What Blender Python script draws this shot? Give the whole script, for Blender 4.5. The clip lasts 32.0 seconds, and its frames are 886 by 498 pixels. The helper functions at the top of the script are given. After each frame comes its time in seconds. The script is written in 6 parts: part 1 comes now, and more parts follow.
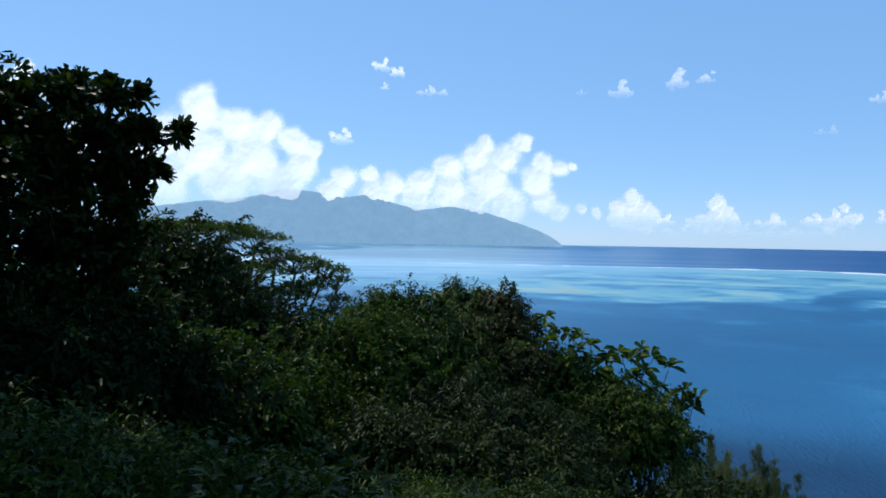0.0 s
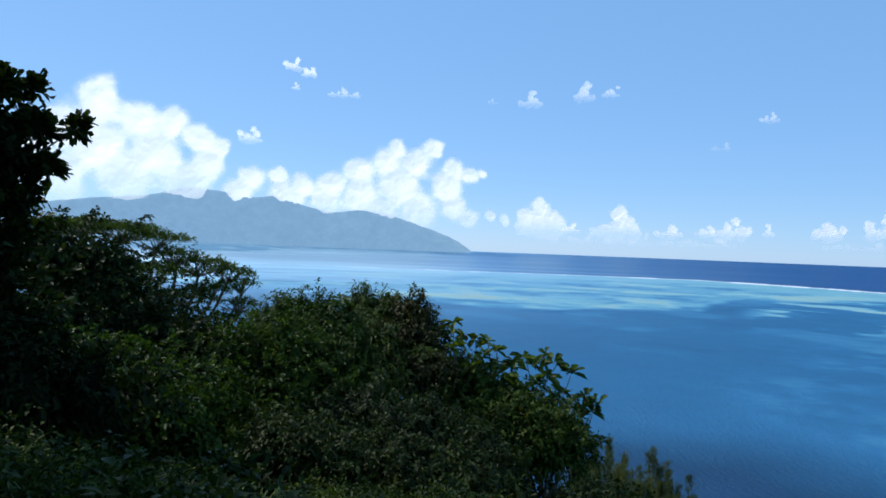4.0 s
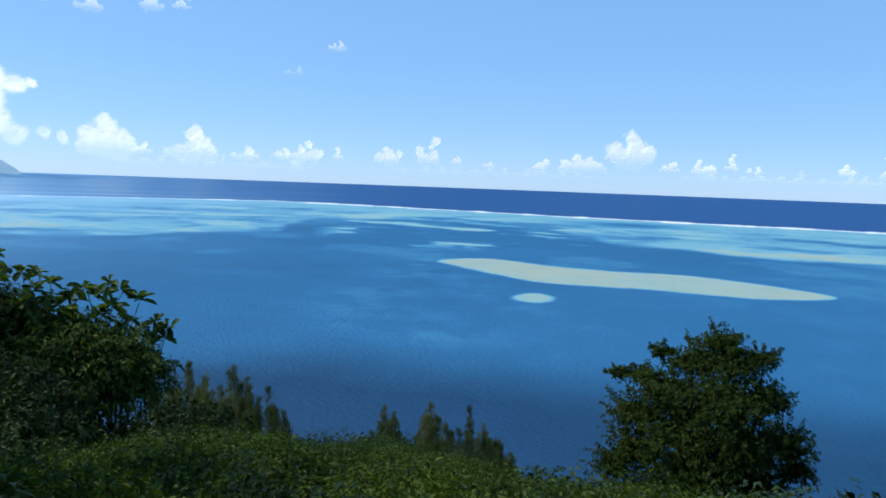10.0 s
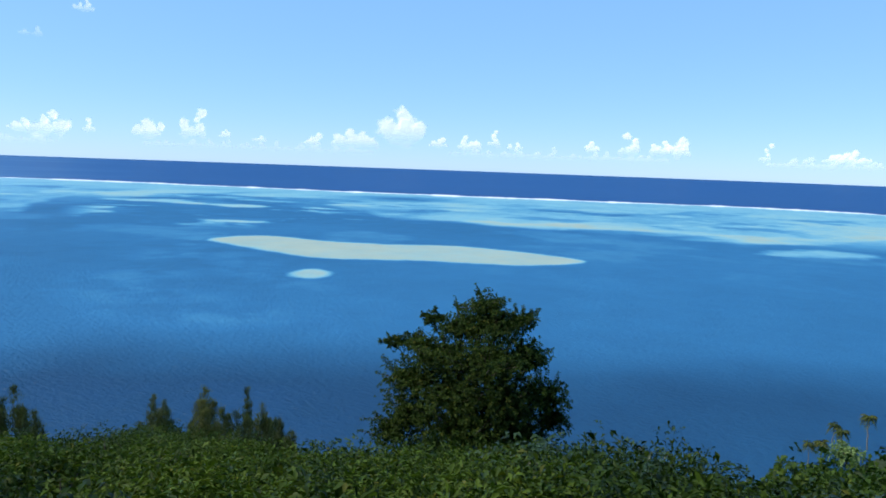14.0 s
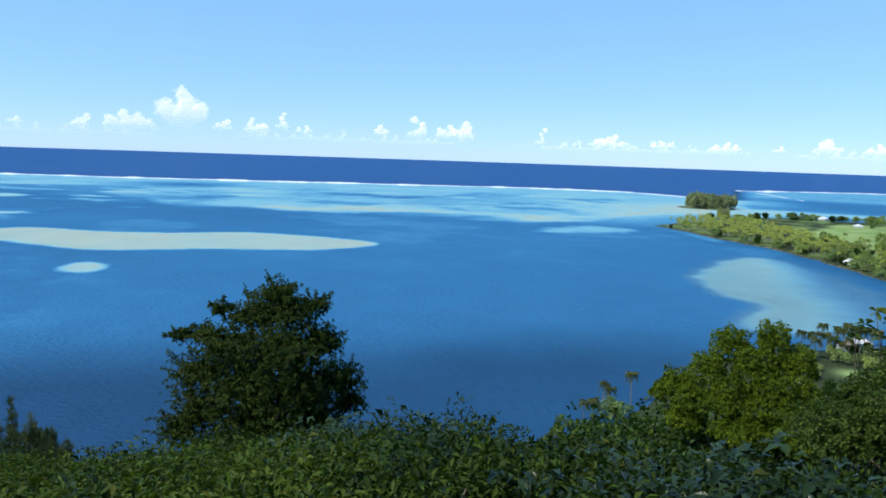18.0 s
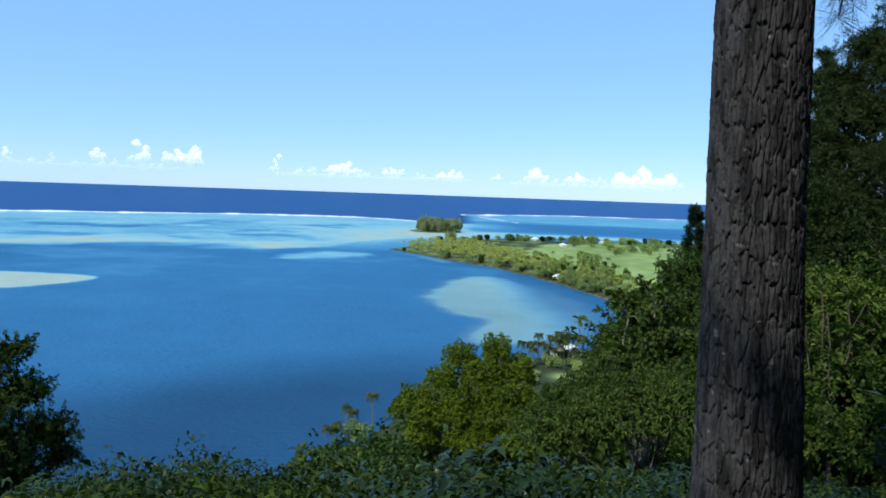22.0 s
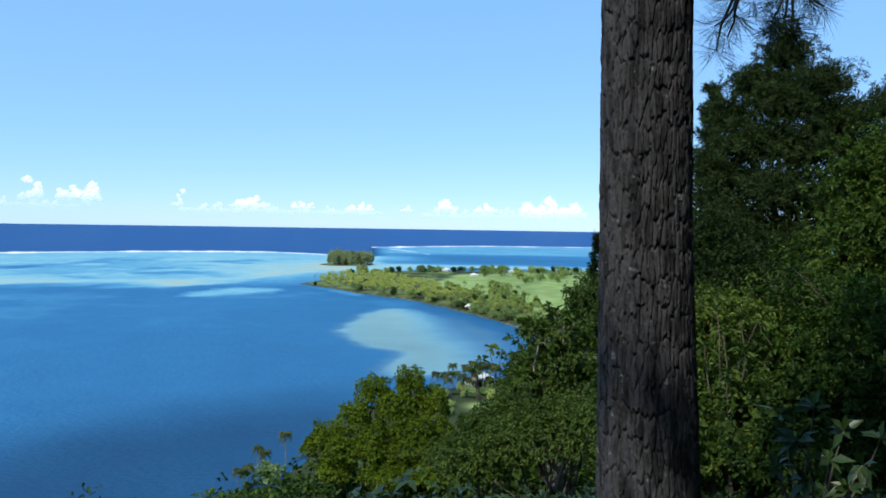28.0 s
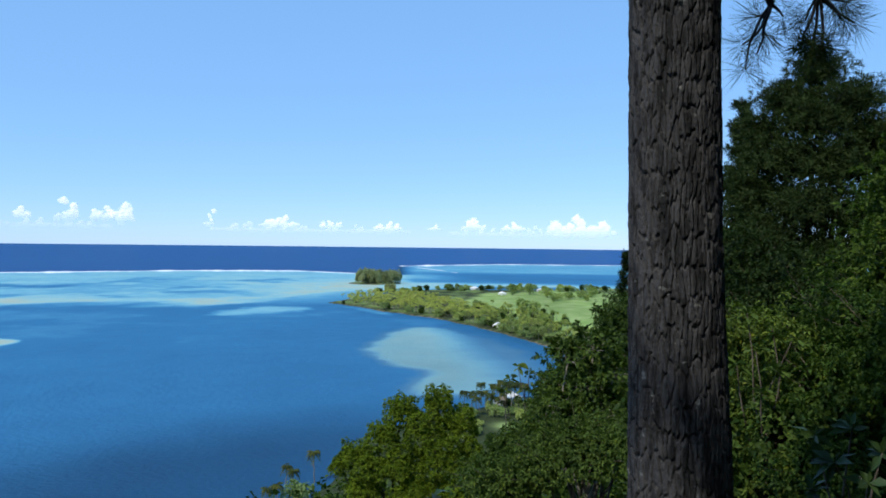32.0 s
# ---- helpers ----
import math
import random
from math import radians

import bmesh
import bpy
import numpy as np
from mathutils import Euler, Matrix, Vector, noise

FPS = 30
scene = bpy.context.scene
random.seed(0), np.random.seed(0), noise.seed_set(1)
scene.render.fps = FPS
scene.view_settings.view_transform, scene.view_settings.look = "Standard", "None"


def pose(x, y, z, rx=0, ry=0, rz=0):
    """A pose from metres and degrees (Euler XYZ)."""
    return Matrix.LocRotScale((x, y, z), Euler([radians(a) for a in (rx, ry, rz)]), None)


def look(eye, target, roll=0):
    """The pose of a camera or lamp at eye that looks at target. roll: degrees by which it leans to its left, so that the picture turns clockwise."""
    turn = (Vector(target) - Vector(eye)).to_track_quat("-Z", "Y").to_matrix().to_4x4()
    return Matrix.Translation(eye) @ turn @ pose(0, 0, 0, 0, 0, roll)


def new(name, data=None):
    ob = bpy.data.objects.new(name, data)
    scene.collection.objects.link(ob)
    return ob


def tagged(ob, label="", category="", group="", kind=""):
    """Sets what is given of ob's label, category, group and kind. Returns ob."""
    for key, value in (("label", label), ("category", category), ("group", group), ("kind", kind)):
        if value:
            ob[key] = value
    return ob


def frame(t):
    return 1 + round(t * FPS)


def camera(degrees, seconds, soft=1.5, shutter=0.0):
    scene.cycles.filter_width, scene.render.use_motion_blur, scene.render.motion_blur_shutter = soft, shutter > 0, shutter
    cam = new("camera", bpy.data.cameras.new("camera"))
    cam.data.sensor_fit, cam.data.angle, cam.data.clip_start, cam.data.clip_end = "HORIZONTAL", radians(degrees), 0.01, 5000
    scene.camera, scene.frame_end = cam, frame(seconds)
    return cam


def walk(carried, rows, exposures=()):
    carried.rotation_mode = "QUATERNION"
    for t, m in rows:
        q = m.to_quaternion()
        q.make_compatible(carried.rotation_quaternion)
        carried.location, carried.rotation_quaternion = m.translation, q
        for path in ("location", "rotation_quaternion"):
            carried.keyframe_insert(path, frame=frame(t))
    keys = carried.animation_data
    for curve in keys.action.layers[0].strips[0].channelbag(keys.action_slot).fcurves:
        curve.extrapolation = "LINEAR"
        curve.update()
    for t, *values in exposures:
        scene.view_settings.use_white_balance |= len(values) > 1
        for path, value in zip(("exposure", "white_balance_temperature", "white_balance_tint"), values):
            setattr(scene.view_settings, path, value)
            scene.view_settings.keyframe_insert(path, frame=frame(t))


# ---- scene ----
# The eye stands 90 m above the lagoon; azimuths run clockwise from +y, in degrees.
EYE = 90.0
cam = camera(61.1, 32.0, soft=1.7)
ROWS = [
    (0.0, 0.000, -0.000, -0.000, -2.10, -0.73, -0.93),
    (0.5, -0.003, 0.012, 0.008, -5.39, -0.68, -1.37),
    (1.0, -0.004, 0.017, 0.010, -7.19, -0.68, -0.99),
    (1.5, 0.002, 0.011, 0.010, -9.08, -0.81, -1.30),
    (2.0, 0.012, -0.000, 0.011, -11.07, -0.96, -1.66),
    (2.5, 0.015, -0.011, 0.009, -12.32, -1.01, -1.75),
    (4.5, -0.009, -0.021, 0.042, -8.37, -0.06, -2.22),
    (5.0, 0.001, -0.030, 0.037, -10.13, -0.20, -2.43),
    (5.5, 0.020, -0.040, 0.038, -14.38, -1.64, -2.42),
    (6.0, 0.043, -0.049, 0.044, -18.37, -2.77, -2.12),
    (6.5, 0.064, -0.059, 0.049, -22.37, -3.20, -2.35),
    (7.0, 0.081, -0.070, 0.049, -25.61, -3.54, -1.98),
    (7.5, 0.090, -0.075, 0.043, -28.16, -3.79, -1.92),
    (8.0, 0.100, -0.083, 0.035, -30.62, -3.98, -1.88),
    (8.5, 0.115, -0.089, 0.034, -33.09, -4.31, -1.65),
    (9.0, 0.139, -0.090, 0.026, -35.60, -4.63, -1.60),
    (9.5, 0.160, -0.086, 0.018, -38.03, -4.86, -2.18),
    (10.0, 0.176, -0.087, 0.013, -40.37, -4.99, -2.10),
    (10.5, 0.193, -0.089, 0.009, -42.61, -5.13, -2.00),
    (11.0, 0.211, -0.083, 0.001, -44.90, -5.42, -1.98),
    (11.5, 0.228, -0.077, -0.003, -46.68, -5.71, -2.04),
    (12.0, 0.240, -0.083, -0.008, -48.80, -5.74, -2.17),
    (12.5, 0.247, -0.097, -0.008, -51.08, -5.79, -2.03),
    (13.0, 0.252, -0.113, -0.011, -53.35, -5.94, -1.92),
    (13.5, 0.260, -0.118, -0.010, -55.65, -6.16, -1.91),
    (14.0, 0.262, -0.121, -0.010, -57.44, -6.29, -2.03),
    (14.5, 0.265, -0.136, -0.012, -59.73, -6.01, -2.11),
    (16.5, 0.282, -0.169, -0.020, -68.57, -6.72, -2.12),
    (17.0, 0.278, -0.178, -0.013, -70.27, -6.85, -1.59),
    (17.5, 0.265, -0.185, -0.011, -72.06, -6.90, -1.53),
    (18.0, 0.270, -0.195, -0.014, -73.24, -7.01, -1.89),
    (18.5, 0.280, -0.202, -0.018, -75.10, -7.09, -1.81),
    (19.0, 0.285, -0.208, -0.020, -76.93, -7.11, -1.81),
    (19.5, 0.292, -0.221, -0.023, -78.85, -6.94, -1.46),
    (20.0, 0.308, -0.233, -0.028, -82.00, -6.63, -2.00),
    (20.5, 0.321, -0.243, -0.031, -84.86, -5.45, -2.16),
    (21.0, 0.329, -0.259, -0.032, -87.73, -4.89, -1.73),
    (21.5, 0.325, -0.269, -0.032, -90.51, -4.61, -2.25),
    (22.0, 0.324, -0.277, -0.033, -93.16, -4.37, -1.97),
    (22.5, 0.317, -0.286, -0.034, -95.33, -4.14, -1.85),
    (23.0, 0.312, -0.295, -0.034, -96.98, -3.83, -1.83),
    (23.5, 0.309, -0.305, -0.030, -98.38, -3.57, -1.71),
    (24.0, 0.311, -0.312, -0.033, -99.25, -3.31, -1.66),
    (24.5, 0.314, -0.319, -0.033, -99.86, -3.15, -1.44),
    (25.0, 0.318, -0.321, -0.035, -100.12, -3.07, -1.45),
    (25.5, 0.335, -0.324, -0.042, -101.04, -2.97, -1.36),
    (27.5, 0.350, -0.327, -0.039, -100.15, -1.99, -0.85),
    (28.0, 0.345, -0.328, -0.040, -99.96, -1.77, -0.89),
    (28.5, 0.343, -0.328, -0.033, -99.23, -1.62, -1.11),
    (29.0, 0.341, -0.330, -0.035, -98.80, -1.50, -0.83),
    (29.5, 0.340, -0.326, -0.037, -98.36, -1.53, -0.88),
    (30.0, 0.341, -0.319, -0.038, -98.19, -1.38, -0.60),
    (30.5, 0.339, -0.314, -0.036, -98.08, -1.18, -1.13),
    (31.0, 0.336, -0.316, -0.035, -98.03, -1.07, -1.36),
    (31.5, 0.334, -0.319, -0.037, -97.91, -0.88, -0.62),
    (32.0, 0.328, -0.321, -0.036, -97.85, -0.38, -0.67),
]
walk(cam, [(t, pose(x, y, EYE + z, 90 + pitch, roll, yaw)) for t, x, y, z, yaw, pitch, roll in ROWS],
     exposures=[(0.0, -0.15), (6.0, -0.15), (10.0, -0.05), (14.0, 0.12), (24.0, 0.14), (28.0, 0.2), (31.0, 0.18), (32.0, 0.04)])

SUN_AZ, SUN_EL = -42.0, 50.0

world = bpy.data.worlds.new("sky")
scene.world = world
world.use_nodes = True
wn = world.node_tree
wn.nodes.clear()
sky = wn.nodes.new("ShaderNodeTexSky")
sky.sky_type = "NISHITA"
sky.sun_disc = False
sky.sun_elevation = radians(SUN_EL)
sky.sun_rotation = radians(SUN_AZ)
sky.altitude = 2200
sky.air_density, sky.dust_density, sky.ozone_density = 1.0, 0.6, 4.0
bg = wn.nodes.new("ShaderNodeBackground")
bg.inputs["Strength"].default_value = 0.182
wo = wn.nodes.new("ShaderNodeOutputWorld")
tint = wn.nodes.new("ShaderNodeMix")
tint.data_type = "RGBA"
tint.inputs[0].default_value = 0.66
tint.inputs[7].default_value = (1.26, 2.9, 5.5, 1)
wn.links.new(sky.outputs[0], tint.inputs[6])
wn.links.new(tint.outputs[2], bg.inputs[0])
wn.links.new(bg.outputs[0], wo.inputs[0])

sun_data = bpy.data.lights.new("sun", "SUN")
sun_data.energy, sun_data.angle, sun_data.color = 3.6, radians(0.53), (1.0, 0.95, 0.86)
sun = new("sun", sun_data)
_sv = Vector((math.sin(radians(SUN_AZ)) * math.cos(radians(SUN_EL)), math.cos(radians(SUN_AZ)) * math.cos(radians(SUN_EL)), math.sin(radians(SUN_EL))))
sun.matrix_world = look(_sv * 200 + Vector((0, 0, EYE)), (0, 0, EYE))


# ---- materials ----
def nodes_of(name):
    m = bpy.data.materials.new(name)
    m.use_nodes = True
    nt = m.node_tree
    nt.nodes.clear()
    return m, nt, nt.nodes.new("ShaderNodeOutputMaterial")


def node(nt, kind, **inputs):
    n = nt.nodes.new("ShaderNode" + kind)
    for key, value in inputs.items():
        n.inputs[key.replace("_", " ")].default_value = value
    return n


def ramp(nt, fac, stops):
    n = nt.nodes.new("ShaderNodeValToRGB")
    while len(n.color_ramp.elements) < len(stops):
        n.color_ramp.elements.new(0.5)
    for e, (p, c) in zip(n.color_ramp.elements, stops):
        e.position, e.color = p, (*c, 1)
    nt.links.new(fac, n.inputs[0])
    return n.outputs[0]


def noise_tex(nt, scale, detail=4.0, rough=0.55, stretch=None):
    tc = nt.nodes.new("ShaderNodeTexCoord")
    out = tc.outputs["Object"]
    if stretch:
        mp = nt.nodes.new("ShaderNodeMapping")
        mp.inputs["Scale"].default_value = stretch
        nt.links.new(out, mp.inputs[0])
        out = mp.outputs[0]
    n = node(nt, "TexNoise", Scale=scale, Detail=detail, Roughness=rough)
    nt.links.new(out, n.inputs["Vector"])
    return n.outputs["Fac"]


def mixc(nt, fac, a, b, mode="MIX"):
    n = nt.nodes.new("ShaderNodeMix")
    n.data_type, n.blend_type = "RGBA", mode
    for s, v in ((n.inputs[0], fac), (n.inputs[6], a), (n.inputs[7], b)):
        if isinstance(v, (int, float)):
            s.default_value = v
        elif isinstance(v, tuple):
            s.default_value = (*v, 1)
        else:
            nt.links.new(v, s)
    return n.outputs[2]


def leaf_material(name, dark, light, rare=None, rough=0.55, through_light=0.22, spec=0.12):
    """Leaves: each one takes its own shade between dark and light, a few the rare colour."""
    m, nt, out = nodes_of(name)
    geo = nt.nodes.new("ShaderNodeNewGeometry")
    oi = nt.nodes.new("ShaderNodeObjectInfo")
    stops = [(0.0, dark), (0.7, light)]
    if rare:
        stops += [(0.955, light), (0.975, rare)]
    col = ramp(nt, geo.outputs["Random Per Island"], stops)
    big = noise_tex(nt, 0.9, 3)
    col = mixc(nt, 0.55, col, ramp(nt, big, [(0.3, (0.55, 0.6, 0.55)), (0.7, (1.25, 1.2, 1.0))]), "MULTIPLY")
    tint = ramp(nt, oi.outputs["Random"], [(0.0, (0.6, 0.68, 0.62)), (0.5, (0.95, 0.97, 0.9)), (1.0, (1.25, 1.15, 0.9))])
    col = mixc(nt, 1.0, col, tint, "MULTIPLY")
    p = node(nt, "BsdfPrincipled", Roughness=rough)
    p.inputs["Specular IOR Level"].default_value = spec
    nt.links.new(col, p.inputs["Base Color"])
    tr = nt.nodes.new("ShaderNodeBsdfTranslucent")
    nt.links.new(mixc(nt, 1.0, col, (1.2, 1.3, 0.5), "MULTIPLY"), tr.inputs[0])
    mx = node(nt, "MixShader", Fac=through_light)
    nt.links.new(p.outputs[0], mx.inputs[1])
    nt.links.new(tr.outputs[0], mx.inputs[2])
    nt.links.new(mx.outputs[0], out.inputs[0])
    return m


def plain_material(name, a, b, scale=3.0, rough=0.8, bump=0.0, spec=0.3, stretch=None, metal=0.0):
    """Two tones mixed by noise at two sizes, with relief."""
    m, nt, out = nodes_of(name)
    n1, n2 = noise_tex(nt, scale, 5, 0.6, stretch), noise_tex(nt, scale * 9, 3, 0.6, stretch)
    col = mixc(nt, 0.35, ramp(nt, n1, [(0.3, a), (0.7, b)]), ramp(nt, n2, [(0.3, a), (0.7, b)]))
    oi = nt.nodes.new("ShaderNodeObjectInfo")
    col = mixc(nt, 1.0, col, ramp(nt, oi.outputs["Random"], [(0.0, (0.86, 0.86, 0.86)), (1.0, (1.1, 1.1, 1.1))]), "MULTIPLY")
    p = node(nt, "BsdfPrincipled", Roughness=rough, Metallic=metal)
    p.inputs["Specular IOR Level"].default_value = spec
    nt.links.new(col, p.inputs["Base Color"])
    if bump:
        b_ = node(nt, "Bump", Strength=0.8, Distance=bump)
        nt.links.new(n2, b_.inputs["Height"])
        nt.links.new(b_.outputs[0], p.inputs["Normal"])
    nt.links.new(p.outputs[0], out.inputs[0])
    return m


def sea_material():
    """Lagoon water over sand and coral: its colour goes with the depth that the mesh carries, foam lies on the reef."""
    m, nt, out = nodes_of("lagoon_water")
    at = nt.nodes.new("ShaderNodeAttribute")
    at.attribute_name = "shoal"
    fine, coarse = noise_tex(nt, 0.035, 7, 0.68), noise_tex(nt, 0.006, 6, 0.62)
    both = nt.nodes.new("ShaderNodeMath")
    both.operation = "ADD"
    nt.links.new(fine, both.inputs[0])
    nt.links.new(coarse, both.inputs[1])
    off = nt.nodes.new("ShaderNodeMath")
    off.operation = "MULTIPLY_ADD"
    off.inputs[1].default_value, off.inputs[2].default_value = 0.32, -0.32
    nt.links.new(both.outputs[0], off.inputs[0])
    band = nt.nodes.new("ShaderNodeMapRange")
    for key, value in (("From Min", 0.3), ("From Max", 0.6), ("To Min", 0.12), ("To Max", 1.0)):
        band.inputs[key].default_value = value
    nt.links.new(at.outputs["Fac"], band.inputs[0])
    depth = nt.nodes.new("ShaderNodeMath")
    depth.operation = "MULTIPLY_ADD"
    nt.links.new(off.outputs[0], depth.inputs[0])
    nt.links.new(band.outputs[0], depth.inputs[1])
    nt.links.new(at.outputs["Fac"], depth.inputs[2])
    col = ramp(nt, depth.outputs[0], [(0.0, (0.022, 0.09, 0.25)), (0.12, (0.018, 0.078, 0.215)), (0.2, (0.004, 0.036, 0.092)), (0.36, (0.026, 0.15, 0.30)), (0.5, (0.07, 0.265, 0.41)),
                                      (0.66, (0.18, 0.42, 0.49)), (0.82, (0.29, 0.48, 0.46)), (1.0, (0.40, 0.46, 0.35))])
    si = nt.nodes.new("ShaderNodeAttribute")
    si.attribute_name = "silt"
    col = mixc(nt, si.outputs["Fac"], col, (0.17, 0.29, 0.29))
    mott = noise_tex(nt, 0.02, 6, 0.65)
    col = mixc(nt, 0.5, col, ramp(nt, mott, [(0.3, (0.86, 0.88, 0.92)), (0.7, (1.12, 1.1, 1.08))]), "MULTIPLY")
    fo = nt.nodes.new("ShaderNodeAttribute")
    fo.attribute_name = "foam"
    col = mixc(nt, fo.outputs["Fac"], col, (0.85, 0.87, 0.88))
    body = node(nt, "BsdfDiffuse")
    nt.links.new(col, body.inputs[0])
    gloss = node(nt, "BsdfGlossy", Roughness=0.3)
    gloss.inputs[0].default_value = (0.72, 0.93, 1.0, 1)
    p = node(nt, "MixShader")
    fr = node(nt, "Fresnel", IOR=1.33)
    share = nt.nodes.new("ShaderNodeMath")
    share.operation, share.use_clamp = "MULTIPLY_ADD", True
    share.inputs[2].default_value = 0.02
    # how much extra sheen the mesh paints onto the water
    sheen = nt.nodes.new("ShaderNodeAttribute")
    sheen.attribute_name = "sheen"
    nt.links.new(sheen.outputs["Fac"], share.inputs[1])
    nt.links.new(fr.outputs[0], share.inputs[0])
    nt.links.new(share.outputs[0], p.inputs[0])
    nt.links.new(body.outputs[0], p.inputs[1])
    nt.links.new(gloss.outputs[0], p.inputs[2])
    w1, w2 = noise_tex(nt, 0.42, 4, 0.65, (1.0, 0.55, 1.0)), noise_tex(nt, 0.06, 3, 0.5, (1.0, 0.5, 1.0))
    add = nt.nodes.new("ShaderNodeMath")
    add.operation = "MULTIPLY_ADD"
    nt.links.new(w2, add.inputs[0])
    add.inputs[1].default_value = 0.5
    nt.links.new(w1, add.inputs[2])
    b_ = node(nt, "Bump", Strength=0.8, Distance=1.5)
    nt.links.new(add.outputs[0], b_.inputs["Height"])
    nt.links.new(b_.outputs[0], gloss.inputs["Normal"])
    chop = node(nt, "Bump", Strength=0.9, Distance=2.0)
    nt.links.new(add.outputs[0], chop.inputs["Height"])
    nt.links.new(chop.outputs[0], body.inputs["Normal"])
    nt.links.new(p.outputs[0], out.inputs[0])
    return m


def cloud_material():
    """Cloud vapour, thin towards the ragged rim as the mesh says; it scatters the light that falls on and through it,
    with a glow added.
    """
    m, nt, out = nodes_of("glowing_cloud_vapour")
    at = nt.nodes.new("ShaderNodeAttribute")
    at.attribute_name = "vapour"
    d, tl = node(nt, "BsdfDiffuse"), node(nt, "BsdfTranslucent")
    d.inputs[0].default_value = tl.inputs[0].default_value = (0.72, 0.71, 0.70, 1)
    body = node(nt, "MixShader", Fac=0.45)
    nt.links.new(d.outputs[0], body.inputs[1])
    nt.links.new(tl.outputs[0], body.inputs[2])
    # pale glow added in place of light scattered inside the cloud
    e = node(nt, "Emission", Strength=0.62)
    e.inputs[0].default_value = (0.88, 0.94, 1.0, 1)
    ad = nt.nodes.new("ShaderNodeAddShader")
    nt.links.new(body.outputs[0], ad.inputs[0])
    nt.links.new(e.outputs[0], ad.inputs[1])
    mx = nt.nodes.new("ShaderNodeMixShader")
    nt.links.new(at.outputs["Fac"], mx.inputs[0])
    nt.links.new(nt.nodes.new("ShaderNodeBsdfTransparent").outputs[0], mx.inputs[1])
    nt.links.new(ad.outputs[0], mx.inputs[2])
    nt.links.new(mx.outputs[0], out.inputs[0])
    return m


def land_material():
    """Soil, meadow and sand, by what the mesh says grows there."""
    m, nt, out = nodes_of("ground_cover_soil")
    at = nt.nodes.new("ShaderNodeAttribute")
    at.attribute_name = "meadow"
    n1, n2 = noise_tex(nt, 0.03, 6), noise_tex(nt, 0.6, 5)
    soil = ramp(nt, n2, [(0.3, (0.02, 0.03, 0.012)), (0.7, (0.05, 0.065, 0.025))])
    # the meadow greens are paled, with distance haze put into the colour
    grass = ramp(nt, n1, [(0.3, (0.19, 0.29, 0.07)), (0.5, (0.27, 0.38, 0.11)), (0.7, (0.37, 0.44, 0.18))])
    col = mixc(nt, at.outputs["Fac"], soil, grass)
    sa = nt.nodes.new("ShaderNodeAttribute")
    sa.attribute_name = "sand"
    col = mixc(nt, sa.outputs["Fac"], col, (0.22, 0.19, 0.12))
    p = node(nt, "BsdfPrincipled", Roughness=0.95)
    p.inputs["Specular IOR Level"].default_value = 0.1
    nt.links.new(col, p.inputs["Base Color"])
    b_ = node(nt, "Bump", Strength=0.6, Distance=0.3)
    nt.links.new(n2, b_.inputs["Height"])
    nt.links.new(b_.outputs[0], p.inputs["Normal"])
    nt.links.new(p.outputs[0], out.inputs[0])
    return m


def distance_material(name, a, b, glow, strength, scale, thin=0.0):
    """Backdrop of distance: lit by the sun, with a glow added for the haze of the air in front of it."""
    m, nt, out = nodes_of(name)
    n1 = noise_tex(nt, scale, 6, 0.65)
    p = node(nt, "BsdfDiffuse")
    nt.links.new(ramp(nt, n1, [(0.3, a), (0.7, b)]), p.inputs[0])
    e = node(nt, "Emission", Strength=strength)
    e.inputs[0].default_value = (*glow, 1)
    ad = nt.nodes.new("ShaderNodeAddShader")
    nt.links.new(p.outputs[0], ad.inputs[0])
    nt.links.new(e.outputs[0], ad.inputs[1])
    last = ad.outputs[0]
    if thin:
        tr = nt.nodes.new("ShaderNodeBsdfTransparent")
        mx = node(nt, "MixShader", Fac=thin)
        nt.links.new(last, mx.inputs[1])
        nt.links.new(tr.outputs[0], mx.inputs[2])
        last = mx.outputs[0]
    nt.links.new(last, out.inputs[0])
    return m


def bark_material(name, a, b, light, scale=1.0):
    """Bark in long plates: dark furrows, grey ridges, pale lichen spots."""
    m, nt, out = nodes_of(name)
    n1 = noise_tex(nt, 9 * scale, 6, 0.65, (1, 1, 0.22))
    n2 = noise_tex(nt, 45 * scale, 4, 0.6, (1, 1, 0.4))
    n3 = noise_tex(nt, 7 * scale, 4, 0.6)
    col = ramp(nt, n1, [(0.4, a), (0.56, b)])
    col = mixc(nt, 0.4, col, ramp(nt, n2, [(0.3, (0.5, 0.5, 0.5)), (0.7, (1.3, 1.3, 1.3))]), "MULTIPLY")
    col = mixc(nt, ramp(nt, n3, [(0.66, (0, 0, 0)), (0.74, (0.6, 0.6, 0.6))]), col, light)
    p = node(nt, "BsdfPrincipled", Roughness=0.9)
    p.inputs["Specular IOR Level"].default_value = 0.2
    nt.links.new(col, p.inputs["Base Color"])
    b_ = node(nt, "Bump", Strength=1.0, Distance=0.02)
    nt.links.new(mixc(nt, 0.35, n1, n2), b_.inputs["Height"])
    nt.links.new(b_.outputs[0], p.inputs["Normal"])
    nt.links.new(p.outputs[0], out.inputs[0])
    return m


